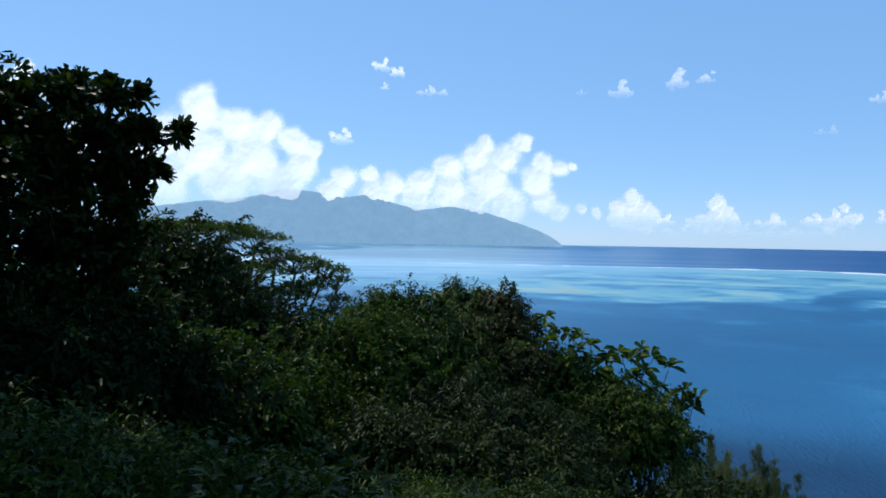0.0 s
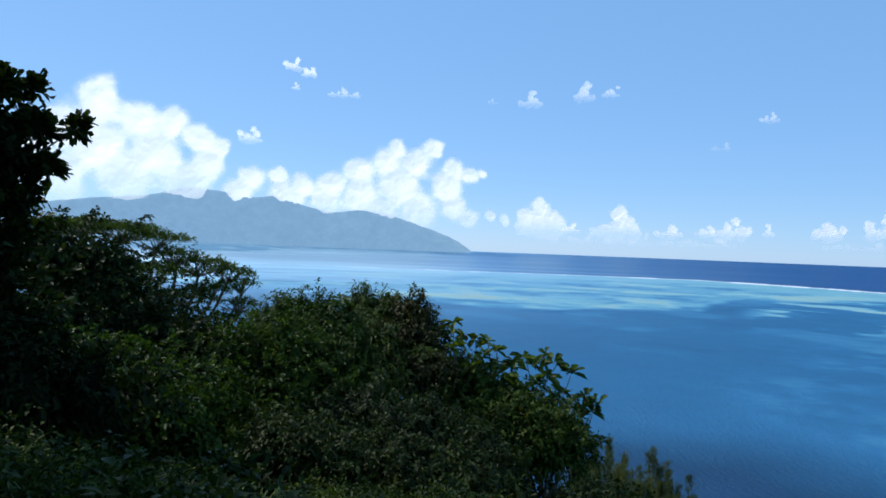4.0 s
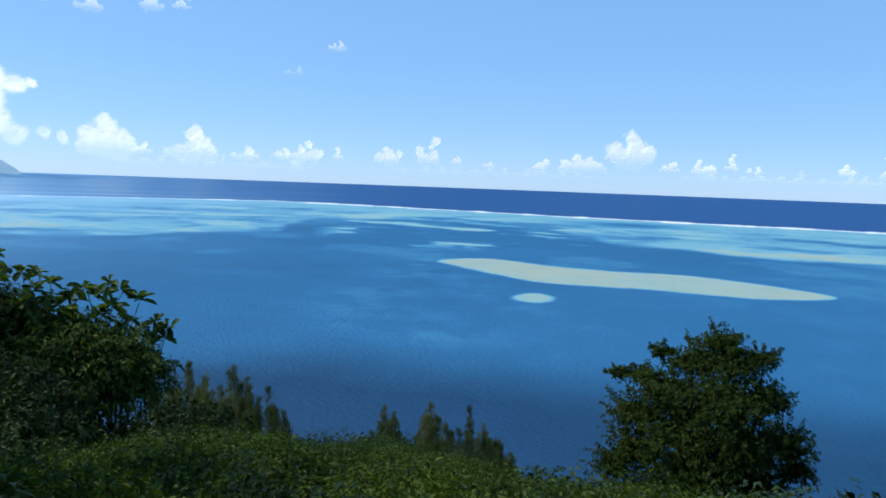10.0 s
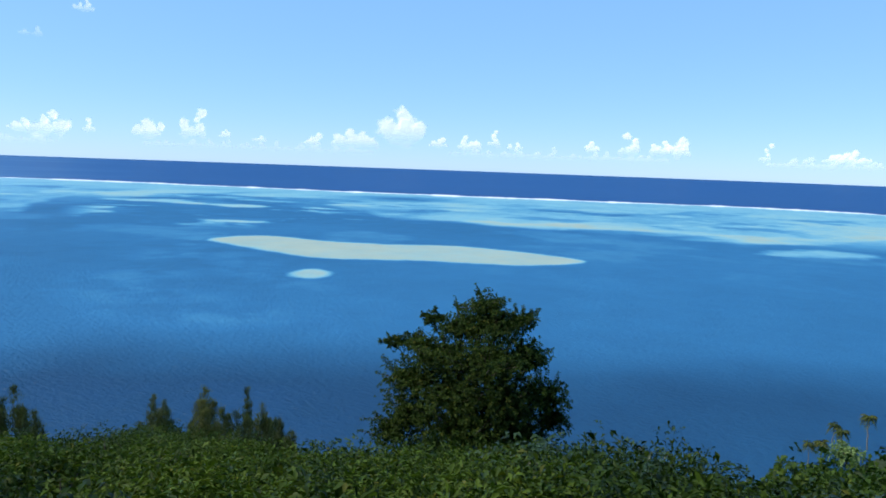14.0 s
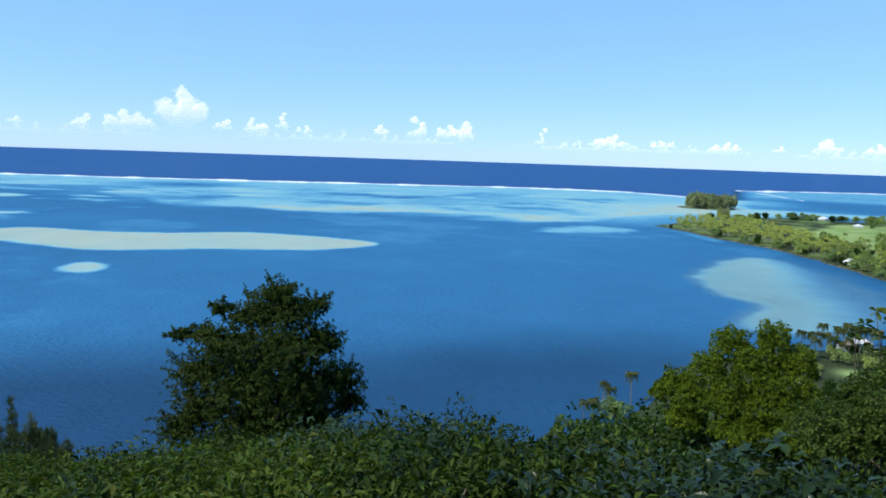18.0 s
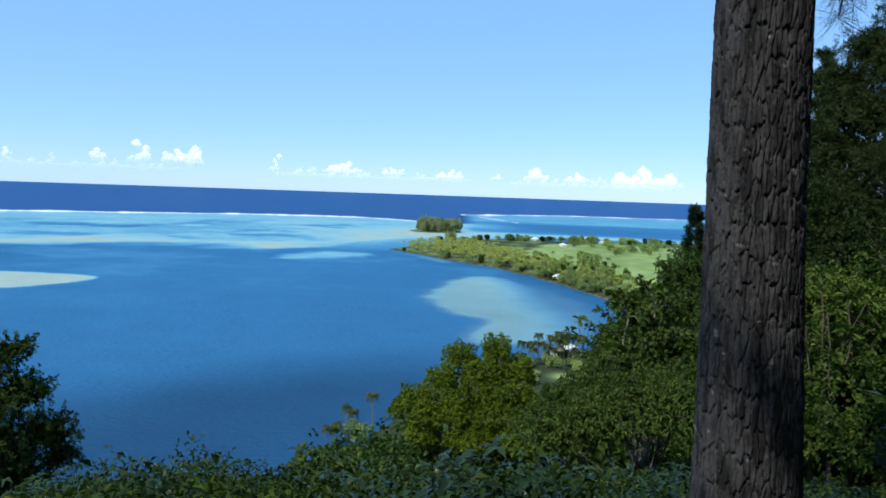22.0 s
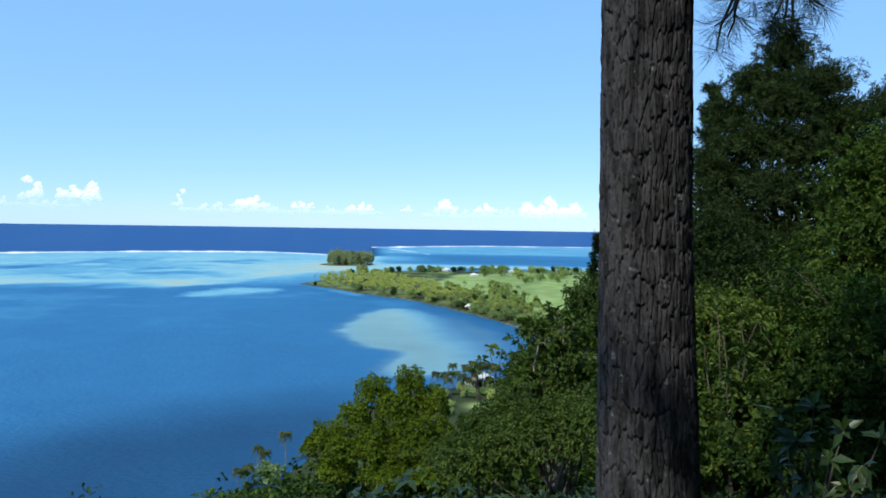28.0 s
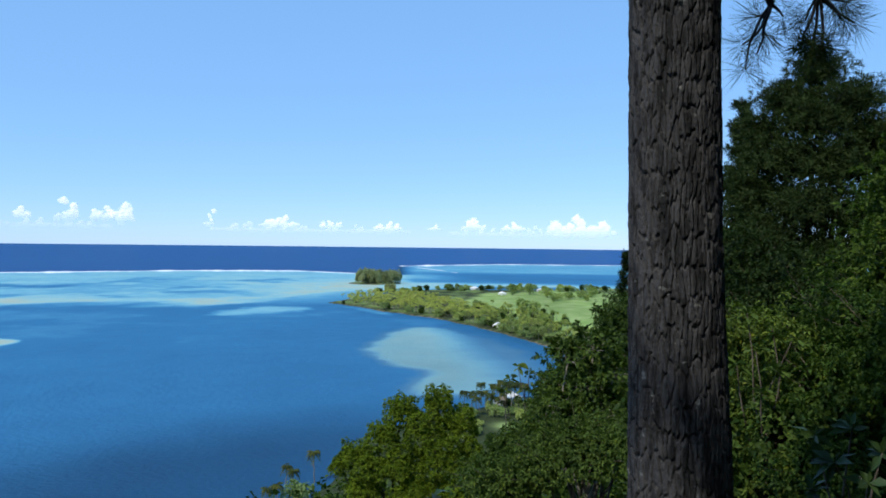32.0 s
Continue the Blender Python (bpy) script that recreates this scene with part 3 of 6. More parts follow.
def build_sea():
    az = np.concatenate([np.arange(-64, -32, 1.0), np.arange(-32, 118, 0.17), np.arange(118, 130, 0.6), np.arange(130, 296, 5.0)])
    dep = np.concatenate([np.linspace(55, 12, 60), np.geomspace(12, 1.35, 250)[1:]])
    rr = np.concatenate([EYE / np.tan(np.radians(dep)), np.linspace(3900, 4960, 26)])
    x, y, f = polar_grid(az, rr)
    r, a = np.hypot(x, y), np.degrees(np.arctan2(x, y))
    z = RIM * smooth(3750, 4990, r) * 1.0
    R, I = reef_range(a), inner_range(a)
    # patches of sand and weed
    u = np.radians(a) * 1600
    wob, patch, weed = fbm(x, y, 190, 1, 7), fbm(x, y, 150, 3, 7), fbm(x + 700, y, 140, 91, 7)
    streak = fbm(u * 0.6, r, 90, 35, 6)
    shoal = np.where(r > R, 0.05 + 0.07 * fbm(x, y, 700, 2, 6), 0.0)
    lag = 0.205 + 0.14 * smooth(300, 430, r + 120 * (fbm(x, y, 130, 24, 5) - 0.5)) * (0.8 + 0.2 * smooth(5, 60, a)) + 0.06 * (fbm(x, y, 240, 4, 6) - 0.5)
    lag = lag + 0.06 * smooth(0.5, 0.72, fbm(x, y, 95, 29, 7)) * smooth(600, 850, r)
    inner = smooth(-40, 95, r - I + (wob - 0.5) * 330 + (streak - 0.5) * 160)
    shallow = 0.57 + 0.09 * smooth(R - 750, R - 350, r) + 0.24 * smooth(0.48, 0.62, patch) * smooth(R - 250, R - 800, r)
    shallow = shallow - 0.17 * smooth(0.5, 0.66, weed) * smooth(R - 200, R - 600, r)
    shallow = shallow + 0.16 * smooth(420, 60, r - I) * (smooth(26, 16, a) * smooth(2, 12, a) + smooth(52, 58, a)) + 0.10 * (streak - 0.5)
    shallow = shallow - 0.08 * smooth(10, -8, a)
    shallow = shallow - 0.3 * np.exp(-((a - 54.5) / 4.0) ** 2 - ((r - 2010) / 130) ** 2)
    # pale sand islands in the gap of the shallows
    gap = smooth(30, 34, a) * smooth(58, 52, a) * smooth(1020, 1120, r) * smooth(1900, 1600, r)
    lag = lag + 0.46 * gap * smooth(0.52, 0.64, fbm(u * 0.7, r + 0.25 * u, 120, 17, 7))
    inside = lag * (1 - inner) + shallow * inner
    shoal = np.where(r <= R, inside, shoal)
    # outer reef beyond the pass, with its lagoon
    R2 = np.interp(a, [94, 95.5, 102, 112, 125], [3000, 3030, 3390, 3560, 3700])
    far_side = smooth(94.0, 96.0, a)
    shelf = smooth(2250, 2480, r) * (r < R2)
    deepen = np.where(r > R2, 0.04, 0.35 + 0.2 * shelf + 0.1 * (streak - 0.5))
    west = smooth(1640, 1800, r)
    shoal = np.where(a > 92.5, shoal * (1 - far_side * west) + deepen * far_side * west, shoal)
    # pale sand flats round the islet and the point
    for cx, cy, sx, sy, amt in ((1560, -40, 260, 170, 0.3), (1330, 60, 180, 70, 0.2), (2050, -200, 200, 90, 0.22)):
        shoal = shoal + amt * np.exp(-(((x - cx) / sx) ** 2 + ((y - cy) / sy) ** 2)) * (shoal < 0.75)
    # the long sandbar, the round coral head, the shoal in the bay and a low bank
    def bank(outline, soft, peak, s0=0.0):
        for _ in range(3):
            o = np.array(outline, float)
            nx = np.roll(o, -1, 0)
            outline = np.stack([o * 0.75 + nx * 0.25, o * 0.25 + nx * 0.75], 1).reshape(-1, 2)
        d = outline_distance(x, y, outline) + (fbm(x, y, 22, 8) - 0.5) * 10 * s0
        return smooth(-soft, soft * 0.5, d) * peak
    bar = [(560, 668), (600, 676), (650, 655), (645, 590), (668, 515), (730, 449), (735, 376), (722, 286), (690, 276), (650, 296), (612, 335), (598, 396), (552, 441), (527, 489), (540, 560), (548, 610)]
    shoal = np.maximum(shoal, bank(bar, 14, 0.96, 1.0))
    shoal = np.maximum(shoal, bank([(436, 420), (462, 432), (474, 424), (464, 398), (440, 392), (428, 400)], 14, 0.93, 1.0))
    bay = [(623, -22), (700, -40), (790, -66), (815, -100), (720, -135), (600, -155), (510, -140), (450, -88), (440, -45), (490, -52), (528, -72), (560, -44)]
    bm_ = bank(bay, 16, 0.86, 1.6)
    shoal = np.maximum(shoal, bm_ * (0.74 + 0.3 * fbm(x, y, 90, 12)) * (1 - 0.6 * smooth(-75, -145, y)))
    shoal = np.maximum(shoal, bank([(925, 160), (1000, 150), (1080, 105), (1060, 30), (980, 60)], 45, 0.66, 3))
    shoal = np.maximum(shoal, bank([(1120, 20), (1060, -10), (960, -45), (930, -70), (1010, -62)], 30, 0.6, 2))
    # weed and stones darken the water along the shore
    silt = np.clip(bm_ * 0.95, 0, 0.85) * (1 - 0.6 * smooth(-70, -135, y)) * (1 - 0.35 * smooth(600, 760, x))
    ds = -outline_distance(x, y, SHORE)
    near = np.exp(-np.clip(ds, 0, 999) / 26) * (r < 1100) * (a > 80)
    shoal = shoal * (1 - 0.5 * near) + 0.24 * near * 0.5
    # plumes of pale silt in the lagoon
    wisp = smooth(0.38, 0.6, fbm(x, y, 34, 21, 7))
    plume = stroke(x, y, ((600, 690), (467, 586), (371, 508), (311, 470), (285, 400), (290, 330)), 38)
    plume = np.maximum(plume, 0.8 * stroke(x, y, ((520, 600), (449, 499), (400, 382)), 30))
    plume = np.maximum(plume, 0.6 * stroke(x, y, ((317, 385), (300, 320), (281, 266)), 26)) * wisp
    shoal = np.where((r < I) & (shoal < 0.45), shoal + 0.07 * plume, shoal)
    # foam of the breakers
    gaps, curl = fbm(a * 11, r * 0 + 3, 14, 31, 5), (fbm(u, r * 0 + 9, 60, 83, 4) - 0.5) * 70
    foam = np.clip(1.6 * np.exp(-((r - R + curl * 0.5) / (23 + 36 * smooth(0.5, 0.72, gaps))) ** 2), 0, 1) * (0.55 + 0.45 * smooth(0.25, 0.42, gaps)) * (a < 92.6) * (a > -12)
    foam2 = np.clip(1.5 * np.exp(-((r - R2 + curl) / (42 + 95 * smooth(0.48, 0.75, gaps))) ** 2), 0, 1) * (a > 94.6) * (0.4 + 0.6 * smooth(0.3, 0.5, gaps))
    hookr = np.interp(a, [94.6, 96.7, 98.9], [3000, 2710, 2360])
    foam3 = 0.8 * np.exp(-((r - hookr) / 28) ** 2) * smooth(0.25, 0.5, gaps) * (a > 94.6) * (a < 99.0)
    me = mesh_of("water", np.stack([x, y, z], 1), f, SEA, True)
    set_attribute(me, "shoal", np.clip(shoal, 0, 1))
    set_attribute(me, "silt", np.clip(silt * (0.75 + 0.5 * fbm(x, y, 60, 44)) * (1 - 0.75 * near), 0, 1))
    # added sheen: the mirrored share grows towards the sun's side and the horizon, for glitter
    sheen_patches = smooth(0.35, 0.7, fbm(u * 0.3, r, 150, 71, 5))
    set_attribute(me, "sheen", 0.07 + smooth(40, -4, a) * (0.25 + 0.2 * sheen_patches + 0.35 * smooth(1300, 2600, r)) * smooth(300, 2000, r))
    set_attribute(me, "foam", np.clip(foam + foam2 + foam3, 0, 1))
    tagged(new("water", me), "blue lagoon water with pale sandbars and a breaking reef", "water", kind="structure")


def build_land():
    az = np.concatenate([np.arange(-45, 84, 1.5), np.arange(84, 122, 0.25), np.arange(122, 315, 4.0)])
    rr = np.concatenate([np.linspace(0.05, 16, 40), np.geomspace(16.6, 330, 60), np.geomspace(340, 2000, 130)])
    x, y, f = polar_grid(az, rr)
    z, d = land_height(x, y)
    r = np.hypot(x, y)
    field = outline_distance(x, y, [(690, -215), (800, -215), (950, -190), (1150, -190), (1330, -250), (1400, -420), (1200, -600), (700, -450)])
    strip = 0.75 + 0.5 * (fbm(x * 0.35 + y * 0.2, y * 1.6, 60, 14, 3) - 0.5)
    meadow = smooth(-12, 12, field + (fbm(x, y, 50, 3) - 0.5) * 40) * strip
    meadow = smooth(5, 18, d) * np.maximum(meadow, 0.5 * smooth(0.45, 0.6, fbm(x, y, 35, 6)) * (r > 470))
    lawn = np.exp(-(np.hypot(x - 356, y + 82) / 6) ** 2)
    me = mesh_of("ground", np.stack([x, y, z], 1), f, LAND, True)
    set_attribute(me, "meadow", np.clip(np.maximum(meadow, lawn), 0, 1))
    set_attribute(me, "sand", smooth(3.2, 1.0, d) * (r > 560) * (0.5 + 0.5 * smooth(0.35, 0.6, fbm(x, y, 45, 8))))
    tagged(new("ground", me), "overgrown hillside falling to a flat green coastal plain", "ground", kind="structure")


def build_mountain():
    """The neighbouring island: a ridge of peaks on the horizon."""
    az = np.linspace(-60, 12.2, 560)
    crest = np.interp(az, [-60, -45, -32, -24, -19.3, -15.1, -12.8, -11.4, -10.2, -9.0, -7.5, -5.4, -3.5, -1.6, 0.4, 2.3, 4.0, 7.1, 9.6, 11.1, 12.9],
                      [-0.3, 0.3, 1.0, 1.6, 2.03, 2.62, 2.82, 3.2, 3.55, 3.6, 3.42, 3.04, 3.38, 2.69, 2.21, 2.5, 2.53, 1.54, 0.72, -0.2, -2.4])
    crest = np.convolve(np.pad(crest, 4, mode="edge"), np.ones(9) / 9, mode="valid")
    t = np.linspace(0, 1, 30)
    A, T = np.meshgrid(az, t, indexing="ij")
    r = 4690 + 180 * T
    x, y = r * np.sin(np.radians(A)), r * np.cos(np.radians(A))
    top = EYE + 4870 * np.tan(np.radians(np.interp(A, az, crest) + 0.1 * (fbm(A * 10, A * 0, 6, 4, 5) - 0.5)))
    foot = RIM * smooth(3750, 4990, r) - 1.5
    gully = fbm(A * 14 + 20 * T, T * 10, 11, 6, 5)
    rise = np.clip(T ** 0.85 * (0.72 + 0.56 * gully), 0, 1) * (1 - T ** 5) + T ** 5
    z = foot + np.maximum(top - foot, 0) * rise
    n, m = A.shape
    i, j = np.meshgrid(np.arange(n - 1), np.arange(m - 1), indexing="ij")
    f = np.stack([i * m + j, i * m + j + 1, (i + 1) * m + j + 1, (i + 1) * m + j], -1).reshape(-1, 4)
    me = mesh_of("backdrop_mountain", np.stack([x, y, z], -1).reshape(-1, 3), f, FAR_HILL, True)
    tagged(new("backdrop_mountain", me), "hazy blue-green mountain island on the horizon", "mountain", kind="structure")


def cloud(az, el, width, height, seed, lumps=4, solid=1.0, puffs=None, r=4925):
    """A cumulus of that width and height in degrees, its base on the elevation el: a billowed body that thins out to a ragged rim."""
    rng = np.random.default_rng(seed)
    size = min(width, height)
    if puffs is None:
        puffs = []
        for i in range(lumps):
            hx, top = -0.36 + 0.72 * (i + rng.uniform(0.2, 0.8)) / lumps, rng.uniform(0.35, 0.85)
            if i == lumps // 2:
                top = 1.0
            for t in np.linspace(0.0, 1.0, 4):
                rad = size * rng.uniform(0.22, 0.34) * (1.0 if solid >= 0.8 else 0.8)
                puffs.append((az + hx * width + rng.normal(0, 0.2 * size), el + t * max(top * height - rad, 0.1 * height), rad))
        for u in np.linspace(-0.4, 0.4, int(3 + 2 * width / height)):
            puffs.append((az + u * width, el + 0.08 * height, 0.2 * size * rng.uniform(0.7, 1.2)))
    lo_a, hi_a = min(p[0] - p[2] * 1.4 for p in puffs), max(p[0] + p[2] * 1.4 for p in puffs)
    lo_e, hi_e = min(p[1] - p[2] * 1.2 for p in puffs), max(p[1] + p[2] * 1.4 for p in puffs)
    step = float(np.clip(size / 60, 0.026, 0.06))
    A, E = np.meshgrid(np.arange(lo_a, hi_a, step), np.arange(lo_e, hi_e, step), indexing="ij")
    mean = float(np.mean([p[2] for p in puffs]))
    s, ragged = seed * 3.7, 1.0 if mean < 0.8 else 0.55
    wa = A + mean * 1.3 * ragged * (fbm(A + s, E, mean * 1.1, 51, 6) - 0.5)
    we = E + mean * 1.1 * ragged * (fbm(A + s, E, mean * 1.1, 57, 6) - 0.5)
    total, weight, wide = np.zeros(A.shape), np.zeros(A.shape), np.zeros(A.shape)
    for pa, pe, pr in puffs:
        d = np.hypot(wa - pa, we - pe) / pr
        total = total + np.exp(-7 * d)
        near = np.exp(-2.5 * d * d) + 1e-9
        weight, wide = weight + near, wide + near * pr
    field = 1 + np.log(total + 1e-30) / 7
    bulge = wide / weight * np.sqrt(np.clip(field, 0, 1.2))
    field = field + 0.46 * ragged ** 0.5 * (fbm(A + s, E * 1.15, mean * 0.6, 61, 6) - 0.5)
    dens = smooth(-0.05, 0.42, field) * solid
    # the base is made thinner for the haze it sinks into
    dens = dens * (0.22 + 0.78 * smooth(el - 0.1 * height, el + 0.4 * height, E))
    depth = (bulge * 0.55 + mean * 0.5 * fbm(wa + s, we, mean * 0.9, 71, 4)) * radians(1) * r
    rr = r - depth * (0.9 if size > 3 else 0.6)
    a, e = np.radians(A), np.radians(E)
    xyz = np.stack([rr * np.cos(e) * np.sin(a), rr * np.cos(e) * np.cos(a), EYE + rr * np.sin(e)], -1)
    n, m = A.shape
    i, j = np.meshgrid(np.arange(n - 1), np.arange(m - 1), indexing="ij")
    f = np.stack([i * m + j, (i + 1) * m + j, (i + 1) * m + j + 1, i * m + j + 1], -1).reshape(-1, 4)
    f = f[dens.ravel()[f].max(1) > 0.004]
    used, f2 = np.unique(f, return_inverse=True)
    centre = np.array(sight(az, r * math.cos(radians(el)), 0)) + np.array((0, 0, r * math.sin(radians(el))))
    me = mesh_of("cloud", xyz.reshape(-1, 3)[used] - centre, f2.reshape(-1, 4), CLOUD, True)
    set_attribute(me, "vapour", dens.ravel()[used])
    ob = new("cloud", me)
    ob.location = centre
    return tagged(ob, "white towering cumulus cloud over the sea" if height > 1.8 else ("faint thin wisp of cloud or horizon haze in the blue sky" if solid < 0.8 else "small white fair-weather cloud low in the sky"), "cloud", "clouds")


build_sea()
build_land()
build_mountain()
LEFT_MASS = [(-15.9, 9.1, 1.8), (-18.2, 7.3, 1.7), (-13.4, 8.1, 1.6), (-11.2, 8.0, 1.4), (-9.2, 7.1, 1.2), (-8.0, 6.5, 1.0), (-20.2, 5.6, 1.6), (-16.0, 6.0, 2.2), (-12.2, 5.6, 2.1), (-8.8, 5.0, 1.5), (-18.2, 4.0, 2.0), (-14.0, 3.8, 2.1),
             (-10.0, 3.6, 2.0), (-22.0, 4.0, 1.9), (-24.0, 6.0, 1.8)]
MIDDLE_MASS = [(-5.6, 4.5, 1.2), (-3.6, 4.9, 0.9), (-1.6, 4.2, 1.1), (0.4, 4.4, 1.1), (-6.6, 3.2, 1.4), (-3.0, 3.2, 1.5), (0.0, 3.0, 1.5)]
RIGHT_MASS = [(2.4, 5.4, 1.3), (4.4, 6.3, 1.2), (5.3, 7.3, 0.85), (7.9, 7.4, 0.9), (6.8, 6.2, 1.3), (9.4, 5.8, 1.1), (10.8, 5.5, 0.8), (11.8, 5.6, 0.5), (9.0, 4.4, 1.4), (5.5, 4.4, 1.8), (2.5, 3.6, 1.6), (9.6, 3.0, 1.2), (7.0, 2.6, 1.6),
              (10.8, 2.3, 0.9), (4.0, 2.2, 1.6), (12.4, 2.4, 0.5), (13.6, 2.1, 0.5)]
cloud(-15.0, 2.0, 16.0, 9.0, 31, solid=1.0, puffs=LEFT_MASS, r=4940)
cloud(-3.0, 2.0, 8.0, 4.0, 32, puffs=MIDDLE_MASS, r=4925)
cloud(7.0, 1.2, 12.0, 7.0, 33, puffs=RIGHT_MASS, r=4930)
for k, spec in enumerate(((-27.2, 9.0, 4.0, 2.4, 4), (16.3, 1.4, 3.4, 2.6, 3), (18.6, 1.5, 1.4, 0.7, 2), (22.0, 1.4, 3.8, 2.2, 3), (25.6, 1.4, 2.2, 0.9, 3), (28.1, 1.5, 1.3, 0.8, 2), (29.9, 1.4, 2.2, 1.5, 3), (32.4, 1.6, 0.7, 0.9, 1),
                          (36.1, 1.5, 1.7, 1.2, 3), (39.2, 1.6, 1.2, 1.9, 2), (41.3, 1.6, 0.9, 0.5, 2), (43.7, 1.4, 1.0, 0.4, 2), (47.6, 1.3, 1.2, 0.9, 2), (50.7, 1.4, 3.8, 1.2, 5), (54.0, 1.9, 2.6, 2.5, 3), (57.0, 1.5, 1.5, 0.7, 2),
                          (59.4, 1.4, 1.8, 1.0, 3), (61.2, 1.7, 0.9, 1.2, 1), (62.8, 1.5, 1.4, 0.5, 2), (68.5, 1.5, 0.9, 0.8, 2), (71.2, 1.5, 1.2, 1.5, 2), (73.4, 1.5, 1.3, 1.0, 2), (74.9, 1.4, 1.2, 1.3, 2), (80.5, 1.2, 0.7, 1.2, 1),
                          (85.4, 1.2, 3.0, 0.9, 4), (89.4, 1.2, 2.0, 0.5, 3), (93.6, 1.1, 2.6, 0.6, 4), (97.2, 1.1, 1.2, 0.4, 2), (100.2, 1.2, 2.0, 0.9, 3), (103.2, 1.1, 2.0, 0.7, 3), (108.3, 0.9, 5.8, 1.5, 5))):
    cloud(*spec[:4], 40 + k, spec[4])
for k, spec in enumerate(((-2.6, 12.6, 1.5, 0.9, 2, 0.85), (-1.6, 12.2, 1.2, 0.7, 2, 0.85), (1.1, 10.9, 2.8, 0.7, 4, 0.5), (-2.5, 11.2, 0.6, 0.5, 1, 0.7), (15.2, 10.8, 1.8, 1.2, 2, 0.55), (19.2, 11.3, 1.5, 1.3, 2, 0.6), (21.2, 11.5, 1.4, 0.8, 2, 0.55),
                          (-5.7, 7.2, 1.7, 1.1, 2, 0.8), (32.2, 9.5, 1.3, 0.7, 2, 0.55), (29.0, 7.6, 1.6, 0.6, 2, 0.25), (12.4, 10.9, 0.7, 0.4, 1, 0.3),
                          # long low strips that stand for the haze band over the horizon
                          (24.0, 0.7, 16.0, 0.9, 9, 0.3), (44.0, 0.8, 20.0, 0.8, 11, 0.3), (66.0, 0.9, 20.0, 0.9, 11, 0.35), (88.0, 0.8, 18.0, 0.9, 10, 0.4), (104.0, 0.7, 14.0, 0.8, 8, 0.35))):
    cloud(*spec[:4], 140 + k, spec[4], spec[5])
def ground_at(x, y):
    return float(land_height(np.array([x]), np.array([y]))[0][0])


def stand(az, r):
    p = polar(az, r)
    return Vector((p[0], p[1], ground_at(p[0], p[1])))


# ---- trees and shrubs of the hillside ----
def lobes_from(foot, rows):
    """Crown lobes given as azimuth, range, elevation and radii, as offsets from the foot."""
    out = []
    for az, r, el, rx, rz in rows:
        p = sight(az, r, el) - np.array(foot)
        out.append((p[0], p[1], p[2], rx, rx, rz))
    return out


def grown(name, az, r, rows, trunk_r, leaf, label, **more):
    foot = stand(az, r)
    return tree(name, foot, lobes_from(foot, rows), trunk_r, leaf, label, **more)


# the tall dark tree by the viewpoint
grown("broadleaf_tree", -29, 13.5,
      # these first ten lobes lie out of view, added to shade the undergrowth
      [(-40, 10, 8, 1.6, 1.3), (-42, 9.5, 18, 1.6, 1.2), (-45, 8.5, 13, 1.8, 1.5), (-52, 7.5, 20, 1.8, 1.4), (-41, 9.5, 24, 1.8, 1.4), (-48, 9, 4, 1.8, 1.6), (-39, 13, 8, 1.8, 1.4), (-44, 12, 10, 2.2, 1.6), (-42, 12, 3, 2.2, 2.0), (-40, 13.5, 12, 1.6, 1.2),
       (-33, 13.5, 8.2, 1.1, 0.6), (-28.4, 13, 8.8, 0.8, 0.42), (-24.4, 13, 9.4, 0.6, 0.32), (-21.8, 13, 9.5, 0.4, 0.22), (-19.9, 13, 9.5, 0.18, 0.1), (-26.5, 13, 6.4, 1.0, 0.6), (-22.2, 13, 7.0, 0.62, 0.34), (-19.4, 13, 7.0, 0.34, 0.17), (-17.5, 13, 7.2, 0.18, 0.1),
       (-21.2, 13, 4.9, 0.55, 0.42), (-19.2, 13, 4.3, 0.26, 0.2), (-21.0, 13, 2.4, 0.5, 0.45), (-25, 13, 3.6, 1.0, 0.8), (-31, 13, 4.0, 1.5, 1.1), (-31, 13, 0.0, 1.7, 1.4), (-25, 13, -0.6, 1.2, 1.0), (-21.8, 13, -1.2, 0.8, 0.8),
       (-29, 13, -5, 1.9, 1.3), (-22.5, 13.4, -5, 1.2, 1.2), (-34, 13, 4, 2.0, 2.0)],
      0.2, "blunt dark-green leaves in rosettes", "tall dark broadleaf tree with leaves in rosettes", leaf_mat=LEAF_DARK, tuft_n=125, per=7, leaf_l=0.19, leaf_w=0.08, seed=3, fork=0.4, droop=0.1, open_angle=60, fine="blunt", sprigs=4, reach=0.22, core=0.35, shell=(0.55, 1.05))
# an unseen tree, added beside it to keep the sun off the foreground
grown("broadleaf_tree", -46, 10.5,
      [(-36, 13, 36, 2.3, 1.7), (-40, 11, 45, 2.4, 1.8), (-47, 8.5, 55, 2.3, 1.7), (-56, 7, 60, 2.2, 1.6), (-45, 12, 33, 2.4, 1.8), (-38, 12, 28, 2.2, 1.7), (-52, 10, 40, 2.4, 1.8), (-31, 16, 32, 2.2, 1.6), (-25, 17, 33, 2.2, 1.6), (-29, 14, 37, 2.0, 1.5), (-20, 17.5, 33, 2.0, 1.5)],
      0.24, "dense glossy dark-green leaves", "unseen dark broadleaf tree over the viewpoint, added for its shade", leaf_mat=LEAF_DARK, tuft_n=190, per=8, leaf_l=0.17, leaf_w=0.075, seed=4, fork=0.4, droop=0.1)
